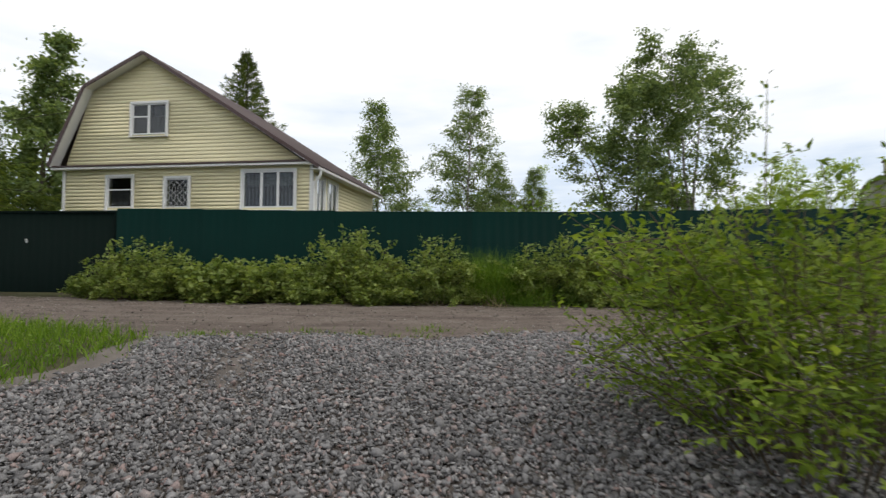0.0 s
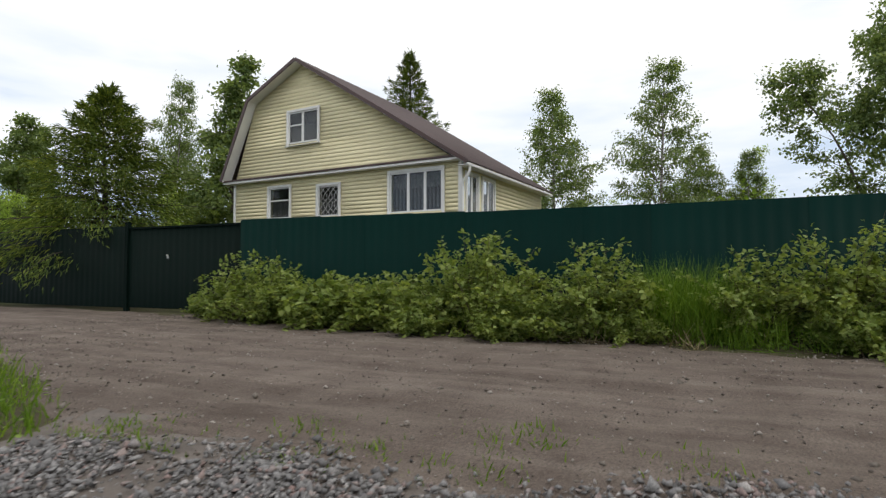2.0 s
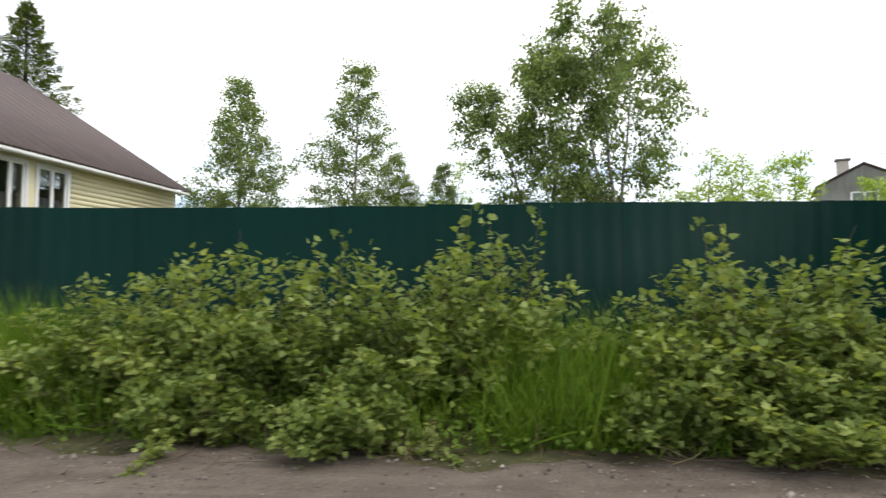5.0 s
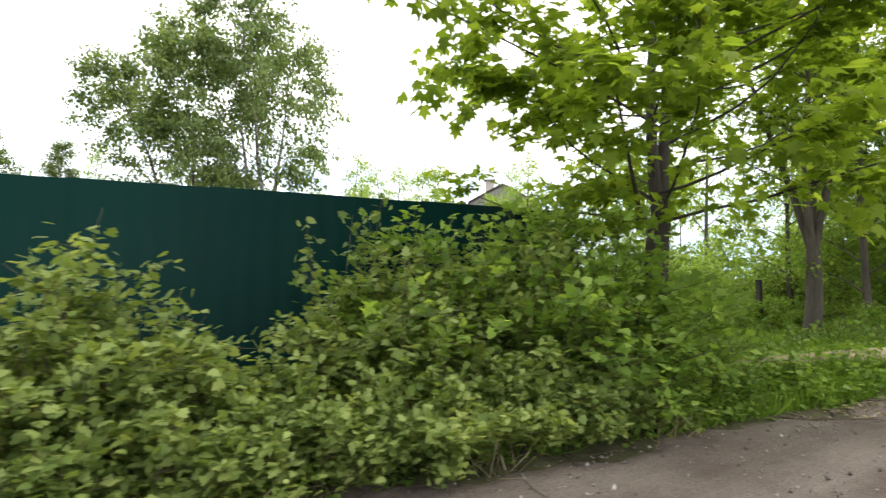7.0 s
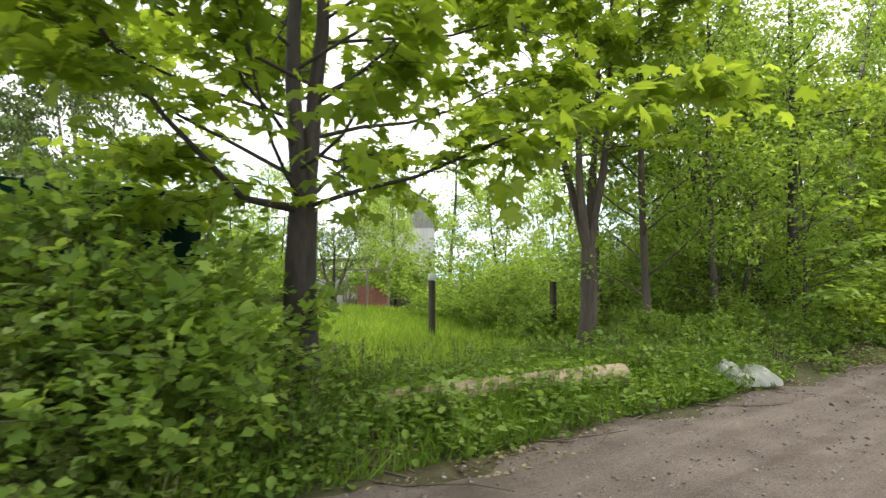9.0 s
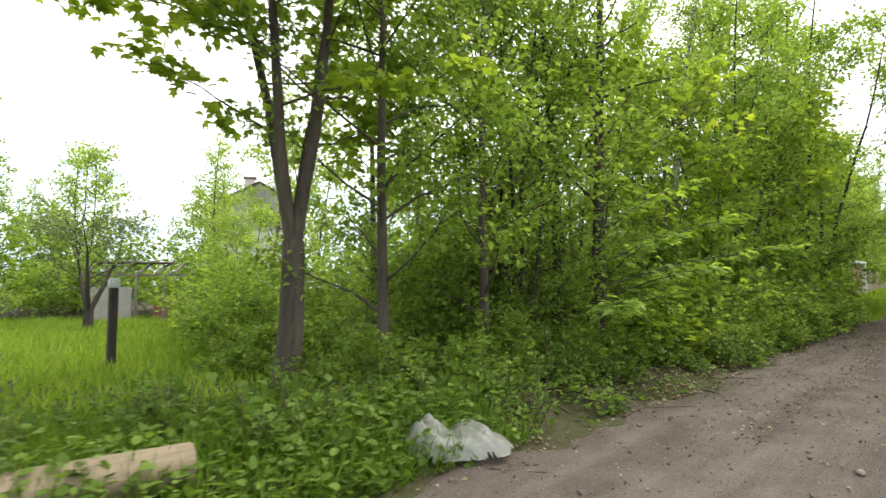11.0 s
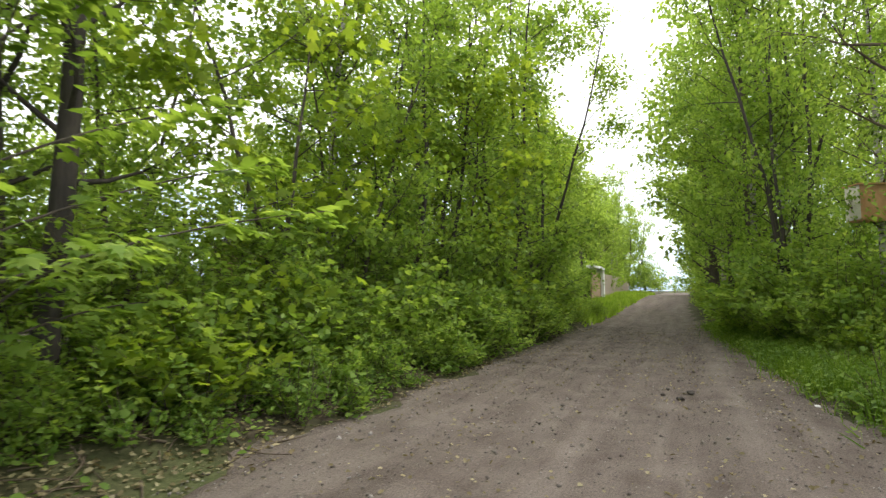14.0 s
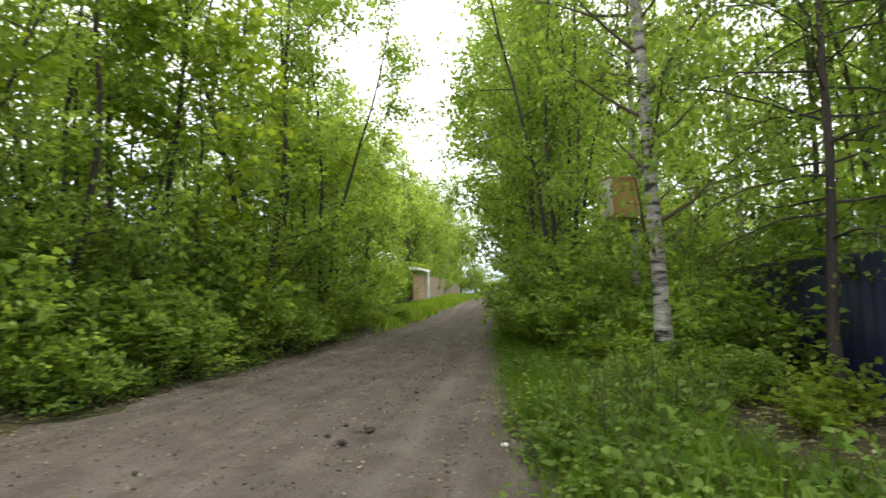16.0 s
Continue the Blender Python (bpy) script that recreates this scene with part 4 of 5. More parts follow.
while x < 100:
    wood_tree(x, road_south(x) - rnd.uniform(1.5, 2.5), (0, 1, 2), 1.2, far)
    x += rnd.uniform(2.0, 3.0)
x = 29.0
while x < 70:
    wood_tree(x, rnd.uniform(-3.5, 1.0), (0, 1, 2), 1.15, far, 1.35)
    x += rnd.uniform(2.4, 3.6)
for x, y, s in ((42, 5.7, 1.45), (46.5, 6.1, 1.5), (51, 6.3, 1.5), (56, 6.5, 1.5), (62, 6.5, 1.5)):
    wood_tree(x, y, (3,) if x < 50 else (2,), s, wood if x < 50 else far)
for k in range(14):
    wood_tree(75 + 2.0 * k, rnd.uniform(15.4, 18), (0, 1, 2), 1.15, far)
# two dark old alders close together near the road
for seed, x, y, ln in ((39, 25.05, 13.6, (-0.03, 0)), (40, 25.15, 13.05, (0.05, 0))):
    put(make_tree("alder", seed, 9.6, 0.135, 2.3, 2.0, 26, 8, 3600, 0.095, "oval", leaf_wood, darkbark_m, "old alder with a straight dark trunk", up=0.6, twig_len=0.7, clump=0.18, widest=0.35, lean=ln), x, y, 0)
# trees that close the view where the road bends away, and behind the gardens
for k in range(12):
    wood_tree(rnd.uniform(100, 122), rnd.uniform(12.4, 26) if k % 2 else rnd.uniform(-10, 5.5), (0, 1, 2), rnd.uniform(1.1, 1.3), far)
for k in range(14):
    wood_tree(34 + 4.0 * k, rnd.uniform(26, 34), (0, 1, 2), rnd.uniform(0.8, 1.2), far)
    wood_tree(32 + 4.5 * k, rnd.uniform(-14, -8), (0, 1, 2), rnd.uniform(0.9, 1.2), far)
for x, y, s in ((14.6, 25, 0.55), (23.2, 21.5, 0.4), (27.5, 33, 0.75), (30.5, 38, 0.9), (18, 36, 0.8), (15.5, 33, 0.7), (26.0, 23, 0.75), (20.4, 38, 0.8), (23.5, 39, 0.85), (13.6, 38, 0.6), (28, 29, 0.8), (31, 41, 0.9), (25, 45, 1)):
    wood_tree(x, y, (0, 2), s, far)
for k in range(28):
    x = -46 + 4.6 * k + rnd.uniform(-1.5, 1.5)
    if not 30 < x < 43:
        wood_tree(x, rnd.uniform(48, 60), (0, 1, 2), rnd.uniform(0.6, 0.85), far)
for x, y, s in ((-19, 19.5, 0.5), (-22.5, 19.5, 0.5), (-25, 17.5, 0.6), (-28, 16.5, 0.6)):
    wood_tree(x, y, (0, 2), s, far)
# the two roadside maples
put(make_tree("maple", 41, 8.8, 0.15, 4.5, 1.5, 66, 9, 15500, 0.155, "maple", leaf_maple, darkbark_m, "roadside maple with forked grey-brown trunk", stems=2, fork=2.1, spread=0.12, detail=True, up=0.3, twig_len=0.8, clump=0.15, widest=0.25, flat=True,
              extra=[[(0.05, -0.08, 1.9), (-0.39, -0.78, 1.93), (-0.71, -1.58, 2.4), (-1.07, -2.41, 3.15)]]), 14.39, 13.05, -0.57)
put(make_tree("maple", 42, 8.6, 0.135, 3.0, 2.9, 46, 8, 6500, 0.15, "maple", leaf_maple, bark_m, "roadside maple that splits into several stems", stems=4, fork=1.95, spread=0.2, detail=True, up=0.4, twig_len=0.7, clump=0.16, widest=0.4, flat=True), 19.8, 14.07, 0.2)
put(make_tree("spruce", 43, 9.5, 0.075, 2.6, 1.6, 62, 9, 6000, 0.07, "oval", leaf_spruce, darkbark_m, "half-dead spruce with bare dark drooping branches", up=0.1, droop=0.25, twig_len=0.9, clump=0.12, widest=0.3, detail=True), 32.2, 2.3, 0.5)
put(make_tree("apple_tree", 44, 3.4, 0.13, 2.0, 0.9, 26, 8, 3200, 0.09, "oval", leaf_birch, darkbark_m, "old apple tree with a dark forked trunk in the clearing", stems=3, fork=0.8, spread=0.5, up=0.6, twig_len=0.6, clump=0.14, widest=0.4), 20.9, 26.5, 0.3)
# birches by the nesting box
for x, y, s, t in ((35.9, 3.9, 0.95, 1.0), (32.7, 4.15, 1.15, 2.0), (45, 4.6, 0.9, 3.0)):
    put_copy(wood[2], x, y, t, s, tall=s * 1.15)

# bushes
rose = [make_bush("rosehip_bush", 51, 1.6, 1.6, 40, 34, 0.085, "lobed", leaf_rose, "rounded rosehip bush in fresh leaf before the fence", aspect=0.9),
        make_bush("rosehip_bush", 52, 1.45, 1.6, 40, 34, 0.085, "lobed", leaf_rose, "spreading rosehip bush before the fence", tall=2, aspect=0.9),
        make_bush("raspberry_bush", 53, 0.9, 1.6, 42, 36, 0.085, "lobed", leaf_rose, "low raspberry thicket at the road's edge", aspect=0.95)]
hedge = [(-8.5, 12.9, 0, 0.98), (-7.6, 12.7, 1, 0.85), (-6.5, 12.75, 2, 1.25), (-5.5, 12.6, 2, 1.2), (-4.5, 12.6, 2, 1.15), (-9.3, 12.9, 2, 0.8), (-2.9, 12.5, 0, 1.02), (-3.3, 12.8, 1, 0.9), (-1.05, 12.6, 0, 0.9), (-1.9, 12.3, 2, 0.85), (-0.5, 12.2, 2, 0.55),
         (1.2, 12.7, 0, 0.8), (2.2, 12.6, 1, 0.85), (3.2, 12.7, 0, 0.92), (4.2, 12.7, 1, 0.95), (5.1, 12.8, 0, 0.92), (6.9, 12.3, 0, 0.9), (7.6, 12.2, 1, 0.98), (8.1, 12.4, 0, 0.9), (9.2, 12.1, 2, 0.75), (10.5, 12.6, 0, 1.0), (11.5, 12.5, 1, 1.05), (12.5, 12.7, 0, 1.05),
         (2.4, 11.95, 2, 0.7), (3.9, 11.9, 2, 0.75), (6.6, 11.9, 2, 0.75), (7.5, 11.75, 2, 0.85), (8.4, 11.7, 2, 0.85), (9.4, 11.7, 2, 0.7), (10.3, 11.8, 2, 0.8), (11.2, 11.75, 2, 0.8), (12.1, 11.7, 2, 0.75), (-6.0, 12.3, 2, 0.7), (-3.9, 12.0, 2, 0.7), (-2.6, 11.95, 2, 0.7)]
used = set()
for x, y, k, s in hedge:
    a = rnd.uniform(0, 6.28)
    if k in used:
        put_copy(rose[k], x, y, a, s, tall=s * rnd.uniform(0.95, 1.1))
    else:
        put(rose[k], x, y, a, s)
        used.add(k)
shoot = make_bush("rosehip_shoot", 54, 1.5, 0.3, 2, 60, 0.085, "lobed", leaf_rose, "tall upright rosehip shoot with fresh leaves", aspect=0.9, twigs=False, tall=2)
put(shoot, 6.94, 11.9, 0.3, 0.98)
for x, y, sz in ((5.2, 12.6, 1.0), (4.7, 12.7, 1.0), (9.9, 12.9, 0.98), (10.35, 13.2, 1.05), (3.4, 12.8, 0.9)):
    put_copy(shoot, x, y, rnd.uniform(0, 6), sz)
shrub = [make_bush("shrub", 61, 1.5, 1.9, 26, 40, 0.095, "oval", leaf_wood, "leafy green undergrowth shrub", aspect=0.72),
         make_bush("shrub", 62, 1.0, 1.6, 26, 40, 0.09, "oval", leaf_wood, "low leafy shrub beside the road", aspect=0.72),
         make_bush("maple_sapling", 63, 1.5, 1.3, 14, 14, 0.14, "maple", leaf_maple, "maple saplings with broad bright leaves", aspect=0.95)]
put(shrub[0], 22.6, 12.9, 0, 0.75)
put(shrub[1], 23.5, 12.6, 0, 0.8)
put(shrub[2], 26.0, 12.1, 0, 0.9)
for x, y, k, sz in ((20.4, 13.2, 0, 0.6), (21.4, 12.9, 1, 0.8), (24.6, 12.5, 0, 0.7), (25.6, 12.6, 0, 0.8), (21.9, 13.9, 0, 0.9), (23.2, 13.6, 0, 0.9)):
    put_copy(shrub[k], x, y, rnd.uniform(0, 6), sz)
coppice = put(make_bush("coppice", 66, 4.4, 2.6, 16, 70, 0.09, "oval", leaf_wood, "tall coppice of thin stems in full leaf", aspect=0.72), 22.0, 14.6, 0, 0.8)
for x, y, sz in ((23.3, 13.9, 0.8), (24.0, 13.6, 0.7), (25.0, 15.0, 0.9), (23.9, 15.7, 0.95), (25.6, 16.6, 1.0), (27.4, 17.0, 1.0), (24.6, 17.6, 0.9), (29.0, 16.5, 1.0), (25.9, 13.9, 0.95), (27.2, 13.5, 0.9), (28.4, 14.2, 0.9), (29.6, 13.6, 1.0), (31.2, 14.0, 1.1), (32.6, 13.4, 1.1), (34.2, 13.5, 1.2), (36, 13.6, 1.2), (38, 13.6, 1.3),
                 (26.6, 15.6, 0.9), (36.8, 3.4, 1.1), (34.9, 2.6, 1.1), (38.6, 4.2, 1.2)):
    put_copy(coppice, x, y, rnd.uniform(0, 6), sz)
x = 26.6
while x < 52:
    s = rnd.uniform(0.5, 0.7) if x < 29 else rnd.uniform(0.85, 1.2) if x < 40 else rnd.uniform(0.55, 0.75)
    put_copy(shrub[rnd.choice((0, 1, 1, 2, 0))], x, road_north(x) + rnd.uniform(0.6, 1.3), rnd.uniform(0, 6), s)
    x += rnd.uniform(1.1, 1.5) if x < 27 else rnd.uniform(0.8, 1.15)
x = 27.0
while x < 52:
    put_copy(shrub[0], x, road_north(x) + rnd.uniform(1.6, 2.8), rnd.uniform(0, 6), rnd.uniform(1.1, 1.4))
    x += rnd.uniform(1.8, 2.6)
hazel = put(make_bush("hazel_bush", 64, 2.1, 2.1, 34, 40, 0.10, "lobed", leaf_wood, "tall dense hazel bush", aspect=0.9), 12.1, 12.95, 0)
thicket = put(make_bush("thicket", 65, 3.4, 3.2, 26, 26, 0.17, "oval", leaf_wood, "tall leafy thicket behind the roadside trees", aspect=0.75), 25.5, 16.2, 0)
for x, y, s in ((11.1, 13.1, 0.95), (12.9, 13.05, 1.15), (12.4, 12.4, 1.05), (28.4, 12.9, 1.1), (30.6, 12.9, 1.2), (33.0, 12.8, 1.2), (35.4, 13.0, 1.3), (38, 13.0, 1.3), (41, 13.0, 1.3), (44, 13.1, 1.3), (35.2, 4.6, 1.05), (36.8, 4.9, 1.2), (38.8, 5.2, 1.35), (41, 5.3, 1.4)):
    put_copy(hazel, x, y, rnd.uniform(0, 6), s)
for x, y, s in ( (27.5, 15.3, 0.9), (29.5, 16.5, 1), (32, 15.4, 1), (34.5, 16, 1.1), (37, 15.5, 1.1), (40, 15.6, 1.1), (43, 15.6, 1.2), (46, 15.8, 1.2), (27, 20, 1.1), (31, 20, 1.1), (36, 20, 1.2), (41, 20, 1.2), (22.6, 18.6, 0.6), (21.0, 17.6, 0.55), (22.0, 19.8, 0.7), (21.4, 18.8, 0.55), (24.0, 19.0, 0.7),
                (23.6, 20.5, 0.6), (24.6, 17.0, 0.6), (14.3, 19, 0.5), (23.6, 24.6, 0.8), (27, 31.5, 1.0), (18.5, 30, 0.7), (14.8, 29, 0.7), (26.5, 31, 0.9), (21, 34, 0.8), (30, 26, 1.0), (17, 38, 0.9), (24, 40, 0.9), (30, 36, 1.0), (34, 30, 1.0),
                (31, 0.2, 1.0), (33.5, 0.6, 1.1), (36, 0.8, 1.1), (38.5, 1.5, 1.2), (41, 2, 1.2), (44, 2.4, 1.2), (47, 3, 1.2), (34, -4, 1.2), (38, -4, 1.2), (42, -3, 1.2), (29.5, -3, 1.0), (47, -3, 1.2), (51, 2.6, 1.3), (56, 2.8, 1.3), (26, 37, 1.4), (28.5, 41, 1.5), (24.5, 44, 1.5), (22.5, 33.5, 0.9), (26.5, 33, 1.1), (1.5, 39, 1.55), (3.6, 40, 1.75), (5.5, 39, 1.5), (-3.5, 40, 1.3), (7.4, 37, 1.4), (17.5, 38, 1.4), (19.8, 37, 1.5), (22.5, 40, 1.6), (-10, 42, 1.3), (15.5, 37, 1.2), (-21, 18.5, 1.0), (-24, 17.5, 1.1), (-19.5, 17.8, 0.9), (-27, 17, 1.2), (48, 18, 1.2), (53, 19, 1.2), (59, 20, 1.2), (62, 16.5, 1.1), (65, 16.4, 1.2), (68, 17, 1.3), (71, 17, 1.3), (74, 17.5, 1.4), (60, 15.8, 1.0), (118, 12, 0.9), (119, 9.5, 0.7), (120, 7, 0.8), (118, 5, 1.0), (122, 3, 1.2), (77, 16, 1.2), (81, 16.2, 1.3), (85, 16, 1.3), (90, 16.2, 1.4), (96, 13.4, 1.2), (100, 13, 1.5), (106, 13, 1.5), (64, 5.6, 1.2), (70, 5.8, 1.2), (76, 6, 1.3), (83, 6, 1.3)):
    put_copy(thicket, x, y, rnd.uniform(0, 6), s)
x = 32.5
while x < 62:
    put_copy(shrub[rnd.choice((0, 1, 0, 2))], x, road_south(x) - rnd.uniform(1.4, 2.3), rnd.uniform(0, 6), rnd.uniform(0.65, 0.95) if x < 36 else rnd.uniform(1.0, 1.5))
    x += rnd.uniform(0.9, 1.3)
for x, y, s in ((32.0, 3.5, 0.75), (32.7, 3.9, 0.8), (33.4, 4.3, 0.9), (34.2, 4.4, 0.9), (31.9, 4.45, 0.6), (32.3, 4.6, 0.55), (33.6, 3.4, 1.2), (34.6, 3.2, 1.2), (12.9, 12.1, 1.0), (13.3, 13.3, 1.1), (21.2, 15.6, 0.9), (20.5, 16.0, 0.85), (22.4, 16.4, 1.0), (22.6, 22, 1.2)):
    put_copy(shrub[rnd.choice((0, 1))], x, y, rnd.uniform(0, 6), s)
put(make_bush("willow_sapling", 72, 2.15, 0.3, 1, 90, 0.075, "oval", leaf_willow, "tall thin willow shoot above the bush", aspect=0.42, twigs=False), 1.95, 3.25, 0.4)
put(make_bush("willow_bush", 71, 1.85, 2.3, 78, 62, 0.055, "oval", leaf_willow, "yellow-green willow bush at the driveway's edge", aspect=0.5, tall=1), 1.95, 3.25, 0.0)


def build_young_maple():
    """A thin maple whose low flat limbs reach out over the road's edge."""
    rng = np.random.default_rng(77)
    foot = np.array([24.3, 12.5, 0.0])
    root = thing("maple", pose(*foot[:2], ground_z(*foot[:2])), "young maple with flat sprays of broad leaves over the road", "tree")
    stem = bent(rng, (0, 0, -0.1), (0.02, -0.1, 1), 5.2, 8, 0.04, 0.02)
    T = Tubes()
    T.add(stem, np.linspace(0.045, 0.008, 9), 7)
    part("trunk", T.mesh("trunk"), bark_m, root)
    P, D = [], []
    for ex, ey, ez in ((0.95, -2.55, 1.8), (-0.1, -1.9, 1.5), (-1.9, -1.35, 1.05), (-1.0, -1.5, 1.9), (1.3, -1.8, 2.3), (0.6, -1.3, 1.15), (-1.2, -0.9, 2.7), (1.6, -1.0, 3.0), (-0.4, -1.4, 3.4), (0.8, -0.9, 4.1), (-1.0, -0.4, 4.4)):
        end = np.array([ex, ey, ez])
        a = along(stem, np.array([min(0.95, ez * 0.75 / 5.2)]))[0]
        mid = (a + end) / 2 + np.array([0, 0, 0.18])
        s = np.linspace(0, 1, 9)[:, None]
        limb = a * (1 - s) ** 2 + 2 * mid * s * (1 - s) + end * s ** 2
        L = Tubes()
        L.add(limb, np.linspace(0.014, 0.003, 9), 5)
        part("limb", L.mesh("limb"), bark_m, root)
        m = 75
        t = 1 - 0.75 * rng.uniform(0, 1, m) ** 1.3
        out = unit((end - a) * np.array([1, 1, 0]))
        side = np.array([-out[1], out[0], 0])
        off = rng.normal(0, 0.30, m) * (1.25 - t)
        P.append(along(limb, t) + side * off[:, None] + np.array([0, 0, 1]) * rng.normal(-0.03, 0.05, m)[:, None])
        D.append(out[None] + side * (np.sign(off) * 0.7)[:, None] + rng.normal(0, 0.3, (m, 3)) + np.array([0, 0, -0.22]))
    P, D = np.concatenate(P), np.concatenate(D)
    n = len(P)
    size = 0.15 * rng.uniform(0.6, 1.25, n)
    tagged(part("foliage", leaves("foliage", P, D, rng.normal(0, 0.18, (n, 3)) + np.array([0, 0, 1.0]), size, size * 0.95, "maple"), leaf_wood, root), kind="stuff")


build_young_maple()
for x, y, sz in ((30.2, 3.5, 0.4), (30.9, 2.9, 0.5)):
    put_copy(shrub[2], x, y, rnd.uniform(0, 6), sz)

# weed clumps along both verges
clump = [make_bush("weed_clump", 91, 0.55, 0.7, 16, 16, 0.075, "lobed", leaf_weed, "knee-high leafy weed clump on the verge", "weeds", aspect=0.9, twigs=False),
         make_bush("weed_clump", 92, 0.8, 0.6, 12, 18, 0.07, "oval", leaf_weed, "tall narrow-leaved weed clump on the verge", "weeds", aspect=0.4, twigs=False)]
put(clump[0], 15.0, 11.9, 0, 1.0)
put(clump[1], 14.8, 12.7, 0, 1.0)
for k in range(180):
    if k >= 150:
        x = rnd.uniform(25.5, 34)
        y = road_north(x) + rnd.uniform(0.2, 0.9)
    elif k < 95:
        x = rnd.uniform(13.2, 21.5)
        y = road_north(x) + rnd.uniform(0.25, 2.6)
        if (19.1 < x < 20.4 and y < 12.2) or (14.4 < x < 18.2 and y < 12.55):
            continue
    elif k < 120:
        x = rnd.uniform(21.5, 27)
        y = road_north(x) + rnd.uniform(0.6, 2.0)
    else:
        x = rnd.uniform(27.5, 34)
        y = max(4.0, road_south(x) - rnd.uniform(0.35, 1.9))
    put_copy(clump[rnd.choice((0, 0, 1))], x, y, rnd.uniform(0, 6), rnd.uniform(0.6, 1.15))


# ---- grass and low weeds ----
def blades(name, n, area, h, label, seed, material=None, wide=0.012, wobble=0.35, shape="blade"):
    rng = np.random.default_rng(seed)
    x, y = area(rng, n)
    n = len(x)
    P = np.stack([x, y, height(x, y) - 0.01], -1)
    D = rng.normal(0, wobble, (n, 3)) + np.array([0, 0, 1.0])
    U = rng.normal(0, 1, (n, 3)) * np.array([1, 1, 0.1]) + 1e-3
    L = h * np.clip(rng.lognormal(0, 0.35, n), 0.4, 1.6)
    g = part(name, leaves(name, P, D, U, L, np.full(n, wide) * rng.uniform(0.6, 1.4, n), shape), material or grass_m)
    return tagged(g, label, "grass", kind="stuff")


def weeds(name, n, area, label, seed, size=0.07, h=0.25, material=None):
    rng = np.random.default_rng(seed)
    x, y = area(rng, n)
    n = len(x)
    P = np.stack([x, y, height(x, y) + rng.uniform(0.02, h, n)], -1)
    D = rng.normal(0, 1, (n, 3)) * np.array([1, 1, 0.3])
    U = rng.normal(0, 0.35, (n, 3)) + np.array([0, 0, 1.0])
    L = size * rng.uniform(0.5, 1.4, n)
    g = part(name, leaves(name, P, D, U, L, L * 0.75, "round"), material or leaf_weed)
    return tagged(g, label, "plants", kind="stuff")


def clumped(x0, x1, lo, hi, size=0.25, per=40):
    """Points in clumps between two edges that may depend on x."""
    def f(rng, n):
        m = max(1, n // per)
        cx = rng.uniform(x0, x1, m)
        cy = lo(cx) + (hi(cx) - lo(cx)) * rng.uniform(0, 1, m)
        x = np.repeat(cx, per) + rng.normal(0, size, m * per)
        y = np.repeat(cy, per) + rng.normal(0, size, m * per)
        y = np.maximum(y, lo(x)) if lo(0.0) < hi(0.0) else y
        return x, y
    return f


nor = lambda d: (lambda x: road_north(x) + d)
sou = lambda d: (lambda x: road_south(x) - d)
const = lambda c: (lambda x: np.asarray(x) * 0 + c)
blades("tall_grass", 9000, clumped(-9, 13, nor(0.15), nor(1.0), 0.16), 0.42, "tall green grass at the foot of the bushes", 81)
blades("tall_grass", 2800, clumped(-0.4, 0.9, nor(0.3), nor(1.5), 0.18), 0.75, "tall green grass before the fence", 82)
blades("tall_grass", 2000, clumped(5.2, 6.6, nor(0.2), nor(1.2), 0.2), 0.7, "tall green grass before the fence", 83)
blades("dry_grass", 1800, clumped(-9, 13, nor(0.0), nor(0.6), 0.12), 0.3, "dry straw-coloured grass along the road", 84, dry_m, wobble=0.8)
weeds("low_weeds", 9000, clumped(-9, 13, nor(0.1), nor(0.8), 0.18), "low broad-leaved weeds by the road", 85, 0.06)


def patch(rng, n):
    x, y = rng.uniform(-14, -3.2, n), rng.uniform(-0.5, 11, n)
    k = (y < road_south(x) - 0.1 + rng.normal(0, 0.15, n)) & (x < -3.6 - 1.3 * smooth((4.6 - y) / 2.5) + rng.normal(0, 0.18, n)) & (y > 2.0)
    return x[k], y[k]


blades("grass", 52000, patch, 0.15, "bright green grass at the driveway's corner", 86)
blades("grass", 15000, clumped(12.5, 20.6, nor(0.15), nor(2.4), 0.25), 0.24, "green grass under the maples", 87)
blades("grass", 34000, clumped(13, 24, const(14.2), const(34), 0.6), 0.2, "bright grass of a clearing", 88, lawn_m, wide=0.03)
weeds("low_weeds", 4500, clumped(12.5, 20.6, nor(0.1), nor(1.3), 0.2), "low green weeds along the road", 89, 0.075)
weeds("low_weeds", 1500, clumped(20.6, 26.5, nor(0.1), nor(1.6), 0.22), "scattered weeds under the trees", 98, 0.075)
weeds("low_weeds", 5000, clumped(26.5, 42, nor(0.1), nor(1.3), 0.2), "low green weeds along the road", 99, 0.075)
weeds("low_weeds", 9000, clumped(25.5, 46, sou(1.4), sou(0.1), 0.18), "low green weeds on the verge", 90, 0.075)
blades("grass", 22000, clumped(25, 46, sou(1.7), sou(0.05), 0.2), 0.28, "green grass on the verge", 91)
blades("grass", 9000, clumped(44, 96, nor(0.0), nor(2.6), 0.4), 0.3, "bright grass along the far wall", 108, lawn_m, wide=0.06)
weeds("leaf_litter", 4000, clumped(13, 60, nor(-0.3), nor(0.9), 0.25), "pale dry leaf litter along the road", 92, 0.045, 0.03, dry_m)
weeds("leaf_litter", 2500, clumped(26, 50, sou(0.6), sou(-0.3), 0.25), "pale dry leaf litter along the road", 93, 0.045, 0.03, dry_m)

weeds("tall_weeds", 2500, clumped(12.8, 21, nor(0.3), nor(2.6), 0.22), "knee-high leafy weeds under the maples", 94, 0.085, 0.32)
